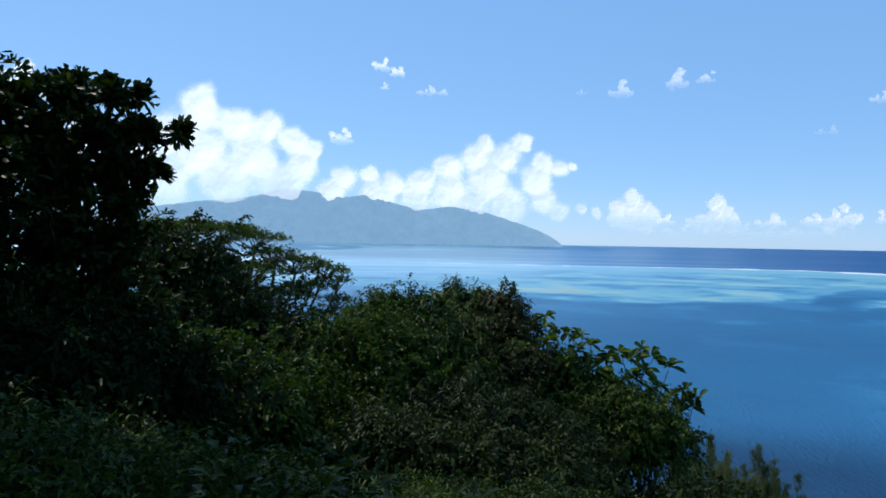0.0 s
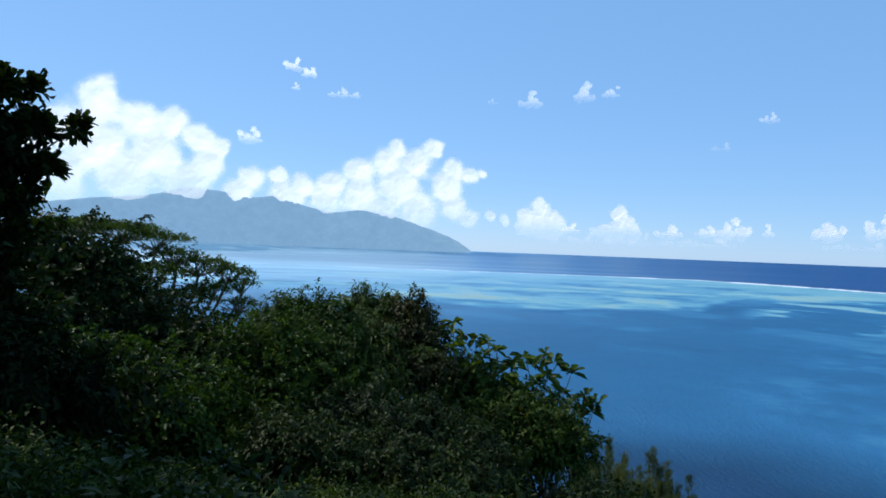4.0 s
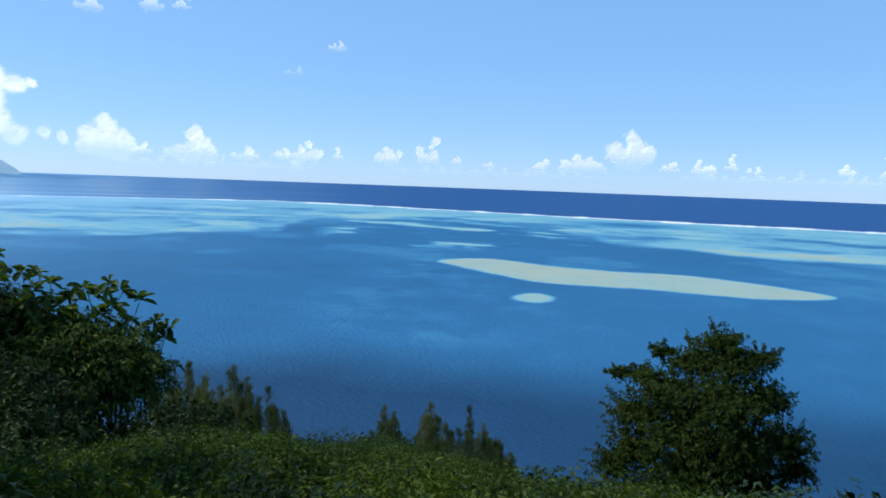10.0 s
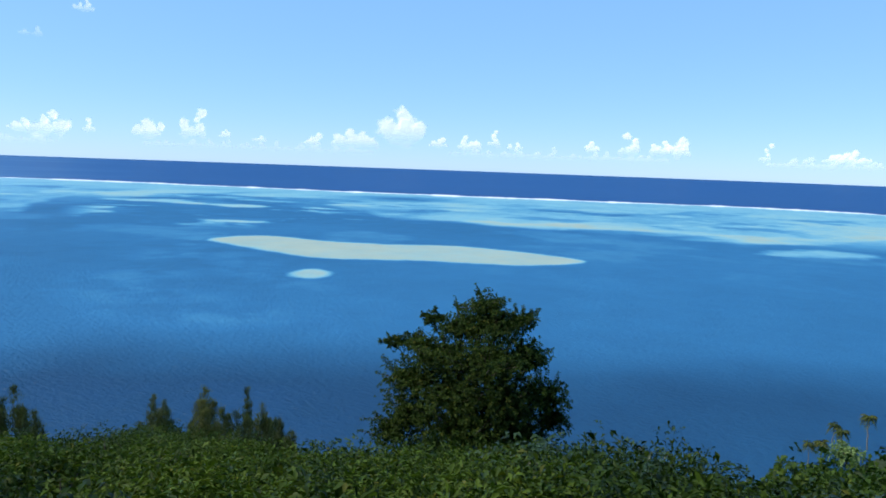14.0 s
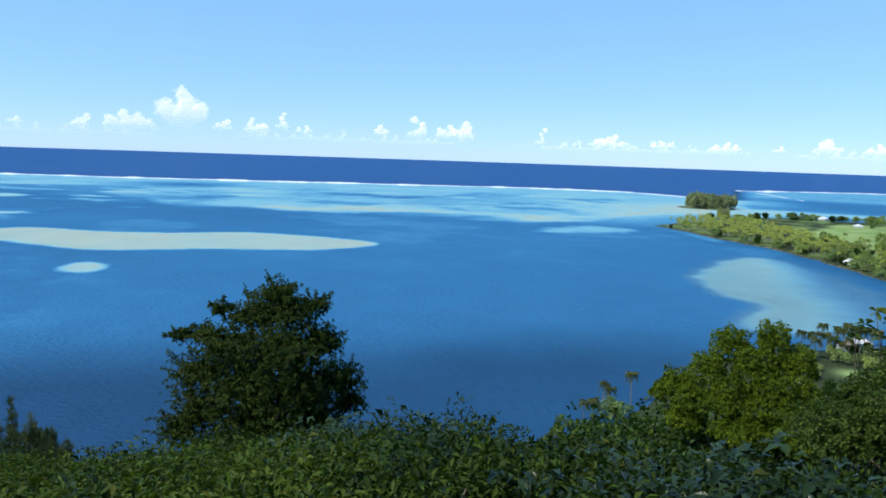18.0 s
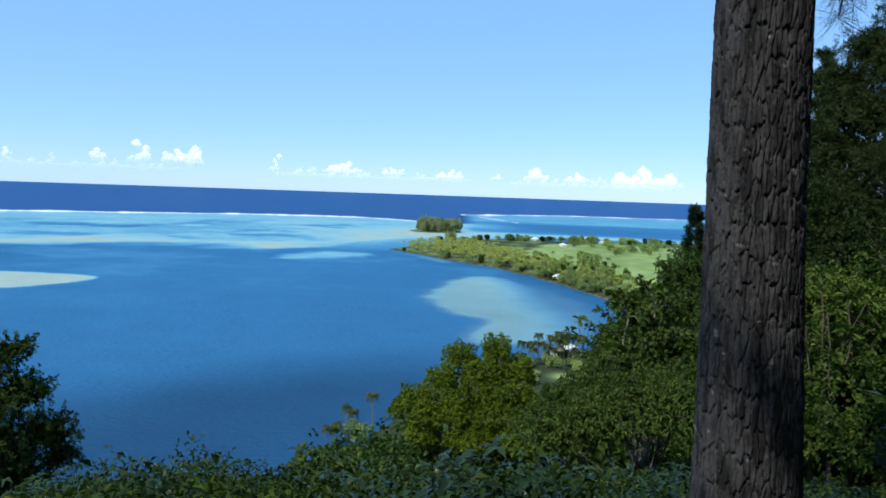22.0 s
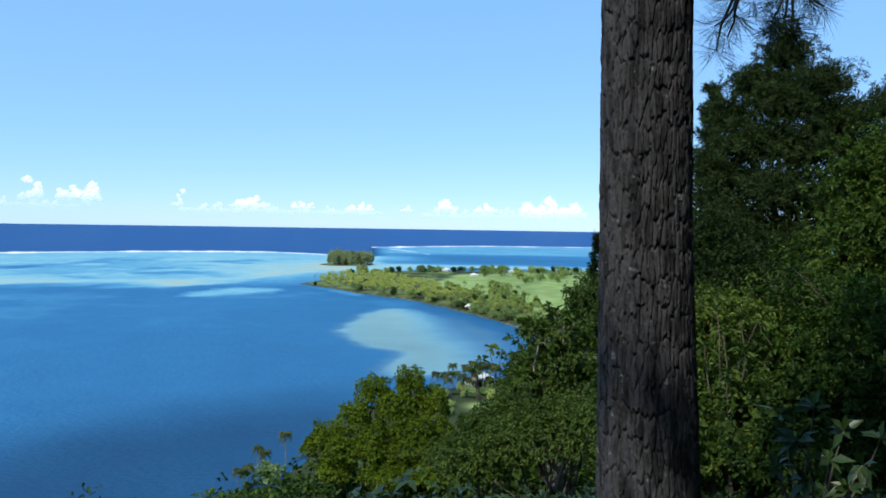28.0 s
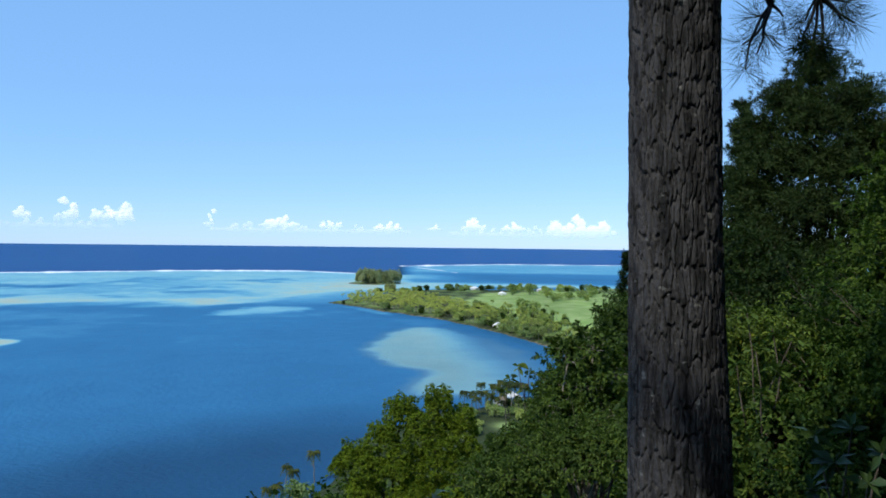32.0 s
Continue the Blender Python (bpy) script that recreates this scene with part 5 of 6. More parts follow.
def by_camera(az, d, el):
    """A place d metres from the viewpoint's end, on that azimuth and elevation."""
    return CAM_END + np.array((d * math.sin(radians(az)), d * math.cos(radians(az)), d * math.tan(radians(el))))


def near_pine():
    rng = np.random.default_rng(201)
    low, mid, high = by_camera(115.6, 3.22, -19.0), by_camera(115.0, 3.22, -1.5), by_camera(114.7, 3.22, 16.0)
    foot = np.array((low[0] + 0.02, low[1], ground_at(low[0], low[1])))
    ob = thing("near_pine_tree", foot, "tall pine with a straight furrowed grey-brown trunk", "pine tree")
    # trunk: plates of bark between deep upright furrows
    seg, z = 400, np.concatenate([np.arange(foot[2] - 0.3, 91.5, 0.0046), np.linspace(91.6, 103, 60)[1:]])
    a = np.linspace(0, 2 * np.pi, seg, endpoint=False)
    A, Z = np.meshgrid(a, z)
    rad = np.interp(Z, [foot[2] - 0.3, foot[2] + 0.15, low[2], mid[2], high[2], 96, 103], [0.30, 0.235, 0.205, 0.181, 0.175, 0.14, 0.03])
    cx = np.interp(Z, [low[2], mid[2], high[2], 103], [low[0], mid[0], high[0], high[0] - 0.5])
    cy = np.interp(Z, [low[2], mid[2], high[2], 103], [low[1], mid[1], high[1], high[1] + 0.3])
    # long lens-shaped plates between furrows that part and meet again, flaking and cracked across
    ca, sa = np.cos(A), np.sin(A)
    U = A / (2 * np.pi) * 56 + 1.1 * (fbm(ca * 3 + Z * 2, sa * 3 + Z * 5, 1.0, 3) - 0.5) + 0.5 * (fbm(ca * 9 + Z * 9, sa * 9 + Z * 15, 1.0, 4) - 0.5)
    V = Z / 0.125 + 0.9 * (fbm(ca * 9 + Z * 3, sa * 9, 1.0, 6) - 0.5)
    iu, iv = np.floor(U), np.floor(V)
    f1, f2, tone = np.full(U.shape, 9.0), np.full(U.shape, 9.0), np.zeros(U.shape)
    for dv in (-1, 0, 1):
        for du in (-2, -1, 0, 1):
            cu, cv = np.mod(iu + du, 56), iv + dv
            d = np.hypot(iu + du + 0.5 * np.mod(cv, 2) + 0.15 + 0.7 * hash2(cu, cv, 41) - U, (cv + 0.15 + 0.7 * hash2(cu, cv, 43) - V) * 1.25)
            tone = np.where(d < f1, hash2(cu, cv, 47), tone)
            f2 = np.where(d < f1, f1, np.minimum(f2, d))
            f1 = np.minimum(f1, d)
    gap = f2 - f1 + 0.16 * (fbm(U * 2.5, Z / 0.02, 1.0, 15, 2) - 0.5)
    flakes = np.floor(fbm(U * 1.4, Z / 0.05, 1.0, 8, 3) * 7) / 7
    relief = -0.014 * smooth(0.24, 0.02, gap) + 0.005 * (tone - 0.5) + 0.008 * (flakes - 0.5) + 0.004 * (fbm(U * 5, Z / 0.012, 1.0, 16, 3) - 0.5)
    rad = rad + relief + 0.006
    v = np.stack([cx + rad * np.cos(A), cy + rad * np.sin(A), Z], -1).reshape(-1, 3) - foot
    m, n = A.shape
    i, j = np.meshgrid(np.arange(m - 1), np.arange(n), indexing="ij")
    j2 = (j + 1) % n
    f = np.stack([i * n + j, i * n + j2, (i + 1) * n + j2, (i + 1) * n + j], -1).reshape(-1, 4)
    child("trunk", mesh_of("trunk", v, f, PINE_BARK, False), ob, "thick trunk with plates of furrowed bark and pale lichen")
    # high crown, out of which a bough hangs into view
    axis = lambda h: np.array((np.interp(h, [high[2], 103], [high[0], high[0] - 0.5]), np.interp(h, [high[2], 103], [high[1], high[1] + 0.3]), h)) - foot
    cs, ds = [], []
    for h in np.linspace(93.5, 102.6, 22):
        lp = []
        for an in rng.uniform(0, 2 * np.pi, 4):
            reach = 3.3 * min(1.0, (103.6 - h) / 6) * rng.uniform(0.6, 1.1)
            p0 = axis(h)
            p1 = p0 + np.array((math.cos(an) * reach, math.sin(an) * reach, reach * rng.uniform(0.15, 0.5)))
            lp.append(limb(rng, p0, p1, 0.05, 0.015, 0.08, 6))
            q = rng.uniform(0.35, 1.05, (int(26 * reach / 3) + 4, 1))
            cs.append(p0 + (p1 - p0) * q + rng.normal(0, 0.2 * reach / 2, (len(q), 3)))
            ds.append(np.tile(unit(p1 - p0), (len(q), 1)))
        v, f = tubes(lp, 5)
        child("limb", mesh_of("limb", v, f, PINE_BARK, True), ob)
    v, f = tufts(rng, np.concatenate(cs), np.concatenate(ds) + np.array((0, 0, 0.4)), 18, 0.3, 0.03, 75, 0.05)
    child("crown", mesh_of("crown", v, f, NEEDLE), ob, "long dark-green needles")
    # the hanging bough
    ends = [(119.6, 4.2, 12.6), (120.3, 4.2, 13.4), (121.0, 4.3, 14.6), (119.4, 4.2, 14.2), (122.0, 4.3, 15.8), (123.2, 4.4, 14.3), (123.8, 4.4, 13.4), (124.4, 4.4, 13.6), (123.4, 4.4, 15.4), (125.6, 4.4, 15.2), (126.4, 4.5, 14.9),
            (126.0, 4.5, 16.2), (124.8, 4.5, 16.4), (120.2, 4.3, 16.0), (121.4, 4.3, 17.0)]
    root = axis(92.6)
    hubs = [by_camera(121.2, 4.2, 16.6) - foot, by_camera(124.2, 4.3, 17.0) - foot]
    lp = [limb(rng, root, h, 0.035, 0.018, 0.1, 7) for h in hubs]
    tips, ways = [], []
    for e in ends:
        p = by_camera(*e) - foot
        h = hubs[0] if e[0] < 122.5 else hubs[1]
        pts, rr = limb(rng, h, p, 0.010, 0.005, 0.14, 7)
        lp.append((pts, rr))
        for q, back in ((p, 0), (pts[5], 0.3), (pts[4], 0.6)):
            if back == 0 or rng.random() < 0.4:
                tips.append(q)
                ways.append(unit(p - pts[3]))
    v, f = tubes(lp, 6)
    bough = child("bough", mesh_of("bough", v, f, PINE_BARK, True), ob, "thin dark drooping bough")
    tips, ways = np.array(tips), np.array(ways)
    v, f = tufts(rng, tips, ways, 72, 0.16, 0.0024, 82, 0.0, True, 0.03)
    child("needles", mesh_of("needles", v, f, NEEDLE), bough, "fans of long thin needles")
    thick = np.array([by_camera(123.9, 4.4, 13.3) - foot, by_camera(124.2, 4.4, 13.9) - foot, by_camera(123.6, 4.4, 13.7) - foot])
    v, f = tufts(rng, thick, np.tile((0, 0, -1.0), (3, 1)), 120, 0.13, 0.005, 110, 0.05, True, 0.12)
    child("needle_clump", mesh_of("needle_clump", v, f, NEEDLE), bough, "dense dark clump of needles")


near_pine()


# ---- undergrowth of the slope ----
def mound(seed, n, leaf, width, height=1.0, radius=0.75, fine=False, open_angle=75, droop=0.25, per=5):
    rng = np.random.default_rng(seed)
    p, d = lobe_points(rng, (0, 0, height * 0.25), (radius, radius, height * 0.72), n // per, (0.45, 1.0), 0.2, 0.15)
    return tufts(rng, p, d + np.array((0, 0, 0.5)), per, leaf, width, open_angle, droop, fine, 0.14)


def fern_fronds(seed, fronds=13, length=0.85):
    rng = np.random.default_rng(seed)
    base, axis, nor, size = [], [], [], []
    for a in rng.uniform(0, 2 * np.pi, fronds):
        out = np.array((math.cos(a), math.sin(a), 0))
        rise, l = rng.uniform(0.55, 1.15), length * rng.uniform(0.7, 1.15)
        for t in np.linspace(0.18, 0.98, 17):
            p = out * l * t + np.array((0, 0, rise * l * t - 0.85 * l * t * t))
            tan = unit(out + np.array((0, 0, rise - 1.7 * t)))
            sd = unit(np.cross(tan, (0, 0, 1)))
            for s in (-1, 1):
                base.append(p)
                axis.append(sd * s + tan * 0.45)
                nor.append(np.cross(tan, sd) * -1)
                size.append(l * 0.26 * math.sin(math.pi * min(1, t * 0.8 + 0.22)) ** 0.8 + 0.02)
    size = np.array(size)
    return blades2(np.array(base), np.array(axis), np.array(nor), size, size * 0.28, 0.1, 0.25)


def cane_blades(seed, n=70, length=1.15):
    """Arching strap leaves of cane grass."""
    rng = np.random.default_rng(seed)
    vs, fs = [], []
    for k in range(n):
        a, l = rng.uniform(0, 2 * np.pi), length * rng.uniform(0.55, 1.15)
        out = np.array((math.cos(a), math.sin(a), 0))
        sd = np.array((-out[1], out[0], 0))
        foot, lean = rng.normal(0, 0.13, 3) * (1, 1, 0), rng.uniform(0.25, 0.8)
        t = np.linspace(0, 1, 6)[:, None]
        mid = foot + out * lean * l * t + np.array((0, 0, 1.0)) * l * (1.05 * t - (0.35 + lean * 0.6) * t * t)
        w = 0.016 * (1 - t) ** 0.6 * (0.6 + t * 0.6)
        vs.append(np.concatenate([mid - sd * w, mid + sd * w]))
        i = np.arange(5)[:, None]
        fs.append(np.concatenate([np.stack([i, i + 6, i + 7], -1), np.stack([i, i + 7, i + 1], -1)]).reshape(-1, 3) + k * 12)
    return np.concatenate(vs), np.concatenate(fs)


CLUMPS = {
    "vine_mound": [mesh_of("vine_mound", *mound(300 + k, 2600, 0.075, 0.026, 0.85, 0.8), LEAF_FERN) for k in range(3)],
    "leafy_bush": [mesh_of("leafy_bush", *mound(310 + k, 1700, 0.085, 0.032, 1.0, 0.7, True), LEAF_HEDGE) for k in range(3)],
    "fern_clump": [mesh_of("fern_clump", *fern_fronds(320 + k), LEAF_FERN) for k in range(3)],
    "cane_grass": [mesh_of("cane_grass", *cane_blades(330 + k), LEAF_FERN) for k in range(3)],
    "large_leaved_bush": [mesh_of("large_leaved_bush", *mound(340 + k, 480, 0.14, 0.048, 1.0, 0.6, True, 85, 0.45), LEAF_GLOSS) for k in range(2)],
    "withered_fern": [mesh_of("withered_fern", *fern_fronds(350, 16, 0.7), LEAF_DEAD)],
}
def stalk_mesh(seed):
    rng = np.random.default_rng(seed)
    return mesh_of("stalks", *tubes([limb(rng, (0, 0, -0.15), (rng.normal(0, 0.28), rng.normal(0, 0.28), rng.uniform(0.25, 0.45)), 0.012, 0.005, 0.1, 5) for _ in range(7)], 4), BARK, True)


STALKS = [stalk_mesh(360 + k) for k in range(3)]
CLUMP_TAGS = {
    "vine_mound": ("low mound of small-leaved green creeper on the slope", "creeper"),
    "leafy_bush": ("knee-high green leafy bush among ferns", "bush"),
    "fern_clump": ("clump of arching light-green fern fronds", "fern"),
    "cane_grass": ("tuft of long arching cane grass blades", "grass"),
    "large_leaved_bush": ("dark bush with large glossy pointed leaves", "bush"),
    "withered_fern": ("withered rust-brown fern among green bushes", "fern"),
}


def crest_el(az):
    """The elevation under which the growth before the viewpoint stays."""
    return float(np.interp(az, [-34, -28, -21, -10, -1, 5, 12, 22, 32, 41, 47.5, 54, 63, 68, 74, 80, 86, 92, 99, 105, 112, 122, 136],
                           [-9.0, -9.9, -11.2, -14.1, -15.4, -16.7, -17.3, -17.4, -18.2, -18.7, -20.0, -20.3, -19.7, -19.0, -18.6, -18.3, -18.6, -19.1, -18.3, -18.2, -18.7, -17.5, -16.0]))


def clump(kind, x, y, height, width, rng):
    ob = new(kind, STALKS[rng.integers(0, len(STALKS))])
    child("foliage", CLUMPS[kind][rng.integers(0, len(CLUMPS[kind]))], ob)
    ob.matrix_basis = Matrix.LocRotScale((x, y, ground_at(x, y) - 0.05), Euler((rng.normal(0, 0.08), rng.normal(0, 0.08), rng.uniform(0, 6.28))), (width, width, height))
    return tagged(ob, *CLUMP_TAGS[kind], "undergrowth of the slope")


def plant_slope():
    rng = np.random.default_rng(77)
    r = 2.7
    while r < 19.0:
        step = 0.6 + 0.026 * r
        n = int(radians(172) * r / step)
        for k in range(n):
            az = -35 + 172 * (k + rng.uniform(0, 1)) / n
            rr = r + rng.uniform(-0.3, 0.3)
            if abs(az - 117.5) < 7 and 2.4 < rr < 4.4:
                continue
            p = polar(az, rr)
            g = ground_at(p[0], p[1])
            room = EYE + rr * math.tan(radians(crest_el(az) + rng.normal(0.0, 0.14 if 20 < az < 56 else 0.3) - 1.2 * max(0.0, 5.0 - rr) / 2)) - g
            if az < 15:
                kinds, w = ("cane_grass", "leafy_bush", "fern_clump", "vine_mound"), (0.34, 0.26, 0.2, 0.2)
            elif az < 66:
                kinds, w = ("vine_mound", "fern_clump", "leafy_bush", "cane_grass"), (0.64, 0.2, 0.12, 0.04)
            elif az < 90:
                kinds, w = ("leafy_bush", "fern_clump", "vine_mound", "large_leaved_bush", "withered_fern"), (0.3, 0.24, 0.22, 0.16, 0.08)
            else:
                kinds, w = ("leafy_bush", "large_leaved_bush", "fern_clump", "vine_mound"), (0.4, 0.36, 0.14, 0.1)
            kind = kinds[rng.choice(len(kinds), p=w)]
            swell = float(fbm(np.array([p[0]]), np.array([p[1]]), 1.5, 63, 2)[0])
            h = float(np.clip(room, 0.3, 1.7)) * np.clip(0.7 + 0.6 * swell, 0.8 if az < 62 else 0.7, 1.04) * rng.uniform(0.92, 1.06)
            clump(kind, p[0], p[1], h, float(np.clip(h, 0.75, 1.15)) * rng.uniform(0.9, 1.25), rng)
        r += step
    for az, rr in ((78.0, 3.5), (80.5, 3.3), (82.5, 3.6), (84.0, 3.2), (86.5, 3.4), (51.0, 8.2)):
        p = polar(az, rr)
        g = ground_at(p[0], p[1])
        clump("withered_fern", p[0], p[1], float(np.clip(EYE + rr * math.tan(radians(crest_el(az) - 0.8)) - g, 0.4, 1.5)), 0.6, rng)


plant_slope()

# a large-leaved plant in the shade beside the trunk
foot = Vector(by_camera(126.5, 6.2, -20)).xy.to_3d()
foot[2] = ground_at(foot[0], foot[1])
rngp = np.random.default_rng(401)
plant = thing("large_leaved_plant", foot, "shaded plant with very large dark lobed leaves", "plant")
stems = [np.array(by_camera(a, d, e)) - np.array(foot) for a, d, e in ((124.4, 6, -12.6), (126.6, 6, -11.9), (128.4, 6.1, -13.2), (125.6, 5.8, -14.2), (127.6, 5.8, -15.2), (124.2, 5.8, -16.2), (129.6, 6, -15.2), (126.2, 5.6, -16.8), (130.6, 6, -13.4), (128.8, 5.8, -16.8))]
v, f = tubes([limb(rngp, (0, 0, -0.2), s, 0.014, 0.006, 0.06) for s in stems], 6)
child("stem", mesh_of("stem", v, f, BARK, True), plant)
for s in stems:
    facing = np.array([(-0.5, 0.45, 0.75)]) + rngp.normal(0, 0.25, (1, 3))
    v, f = tufts(rngp, s[None], facing, 9, 0.16, 0.065, 88, 0.12, True, 0.0)
    child("leaf", mesh_of("leaf", v, f, LEAF_GLOSS), plant, "very large dark lobed leaf")


# ---- wooded lower slope ----
def far_tree_meshes(seed, blade, n, radii, height, mat_, full=False):
    rng = np.random.default_rng(seed)
    lob = [((rng.normal(0, 0.42) * radii[0], rng.normal(0, 0.42) * radii[1], rng.uniform(0.25, 0.8) * height if full else height - radii[2] * rng.uniform(0.85, 1.4)), np.array(radii) * rng.uniform(0.5, 0.75)) for _ in range(6)]
    pts = [lobe_points(rng, c, r_, n // 6, (0.55, 1.08)) for c, r_ in lob]
    v, f = tufts(rng, np.concatenate([p for p, _ in pts]), np.concatenate([d for _, d in pts]) + np.array((0, 0, 0.3)), 5, blade, blade * 0.6, 75, 0.2)
    crown = mesh_of("crown", v, f, mat_)
    v, f = tubes([limb(rng, (0, 0, -1), (0, 0, height * 0.55), radii[0] * 0.09, radii[0] * 0.05, 0.04)] + [limb(rng, (0, 0, height * 0.5), c, radii[0] * 0.05, radii[0] * 0.02) for c, _ in lob], 5)
    return crown, mesh_of("trunk", v, f, BARK, True)


SLOPE_TREES = [far_tree_meshes(500 + k, 0.3, 900, (2.6, 2.6, 2.2), 6.5, m_) for k, m_ in enumerate((LEAF_MID, LEAF_SHRUB, LEAF_BUSH, LEAF_SHRUB, LEAF_DARK, LEAF_DARK))]
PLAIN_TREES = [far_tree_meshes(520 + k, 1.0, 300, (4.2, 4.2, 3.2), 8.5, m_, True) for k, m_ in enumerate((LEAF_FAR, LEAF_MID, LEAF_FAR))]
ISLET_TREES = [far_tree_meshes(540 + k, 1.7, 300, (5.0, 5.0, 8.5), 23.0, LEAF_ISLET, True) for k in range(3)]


def far_tree(kind, meshes, x, y, scale, rng, label, group, z=None):
    ob = thing(kind, (x, y, ground_at(x, y) if z is None else z), label, "tree", group)
    ob.rotation_euler, ob.scale = (0, 0, rng.uniform(0, 6.28)), (scale, scale, scale * rng.uniform(0.85, 1.15))
    child("crown", meshes[0], ob)
    child("trunk", meshes[1], ob)
    return ob


def plant_lower_slope():
    rng = np.random.default_rng(88)
    for k in range(200):
        az, r = rng.uniform(84, 114), 30 * (260 / 30) ** rng.random()
        p = polar(az, r)
        if p[0] > 330 and p[1] > -60:
            continue
        limit = float(np.interp(az, [84, 88, 91, 93, 96, 100, 103, 106, 109, 114], [-19.6, -18.6, -18.0, -17.6, -17.0, -15.6, -14.8, -12.4, -8.4, -6.0]))
        if 100.8 < az < 105.2:
            limit = -15.6 if az < 103.2 else -12.8
        g = ground_at(p[0], p[1])
        room = EYE + r * math.tan(radians(limit)) - g
        if room < 1.6:
            continue
        far_tree("slope_tree", SLOPE_TREES[rng.integers(0, 4)], p[0], p[1], float(np.clip(room / 6.6, 0.3, 1.5)) * rng.uniform(0.75, 1.0), rng, "leafy green tree on the wooded lower slope", "trees of the lower slope")
    # the left flank, under and behind the thicket; dark leaves put its shade into the colour
    for k in range(110):
        az, r = rng.uniform(-34, 21), rng.uniform(13.5, 46)
        p = polar(az, r)
        limit = float(np.interp(az, [-32, -20, -12, -5, 3, 10, 17], [-3.0, -5.0, -8.0, -12.5, -12.5, -13.5, -16.5]))
        room = EYE + r * math.tan(radians(limit)) - ground_at(p[0], p[1])
        if room > 1.2:
            far_tree("slope_tree", SLOPE_TREES[(0, 2, 4, 5)[rng.integers(0, 4)]], p[0], p[1], float(np.clip(room / 6.6, 0.22, 0.8)), rng, "dark leafy tree in the shade of the slope", "trees of the lower slope")
    for k in range(26):
        az, r = rng.uniform(117, 137), rng.uniform(15, 44)
        p = polar(az, r)
        room = EYE + r * math.tan(radians(-9)) - ground_at(p[0], p[1])
        if room > 1.0:
            far_tree("slope_tree", SLOPE_TREES[(0, 2, 1)[rng.integers(0, 3)]], p[0], p[1], float(np.clip(room / 6.6, 0.25, 0.9)), rng, "leafy green tree on the wooded lower slope", "trees of the lower slope")


plant_lower_slope()


def plant_behind():
    """Unseen trees added on the hillside behind the viewpoint, which shut off the sky there."""
    rng = np.random.default_rng(99)
    for k in range(30):
        az, r = 150 + 150 * (k + rng.random()) / 30, rng.uniform(7.5, 17)
        p = polar(az, r)
        far_tree("unseen_hill_tree", SLOPE_TREES[rng.integers(0, 3)], p[0], p[1], rng.uniform(1.2, 1.9), rng, "unseen leafy tree added above the viewpoint to block sky light", "trees above the viewpoint")
    # a closer unseen ring, added to darken the right side of the trunk
    for az, r in ((172, 7.6), (186, 7.0), (200, 7.4), (214, 7.2), (170, 10.5), (182, 11.5), (196, 11.0), (162, 13.5), (174, 14.5), (158, 17.0)):
        p = polar(az, r)
        far_tree("unseen_hill_tree", SLOPE_TREES[rng.integers(0, 3)], p[0], p[1], rng.uniform(1.3, 1.7), rng, "unseen leafy tree added above the viewpoint to block sky light", "trees above the viewpoint")


plant_behind()


# ---- coastal plain ----
def palm_meshes(seed, height, bright=True):
    rng = np.random.default_rng(seed)
    top = np.array((rng.normal(0, 0.7), rng.normal(0, 0.7), height))
    v, f = tubes([limb(rng, (0, 0, -0.5), top, 0.2, 0.12, 0.04, 8)], 6)
    trunk = mesh_of("trunk", v, f, PALE_BARK, True)
    base, axis, nor, size, wid = [], [], [], [], []
    for k in range(26):
        a, up, l = rng.uniform(0, 2 * np.pi), rng.uniform(-0.9, 1.1), rng.uniform(2.3, 3.2)
        out = np.array((math.cos(a), math.sin(a), 0))
        sd = np.array((-out[1], out[0], 0))
        for t in np.linspace(0.12, 1.0, 9):
            p = top + out * l * t * 0.9 + np.array((0, 0, up * l * t * 0.8 - 0.85 * l * t * t))
            for s in (-1, 1):
                base.append(p)
                axis.append(sd * s + out * 0.6 + np.array((0, 0, -0.35)))
                nor.append((0, 0, 1.0))
                size.append(l * 0.3 * math.sin(math.pi * (0.15 + 0.8 * t)) + 0.15)
    size = np.array(size)
    v, f = blades2(np.array(base), np.array(axis), np.array(nor), size, size * 0.42, 0.05, 0.35)
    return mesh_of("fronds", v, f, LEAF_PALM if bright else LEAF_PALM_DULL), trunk


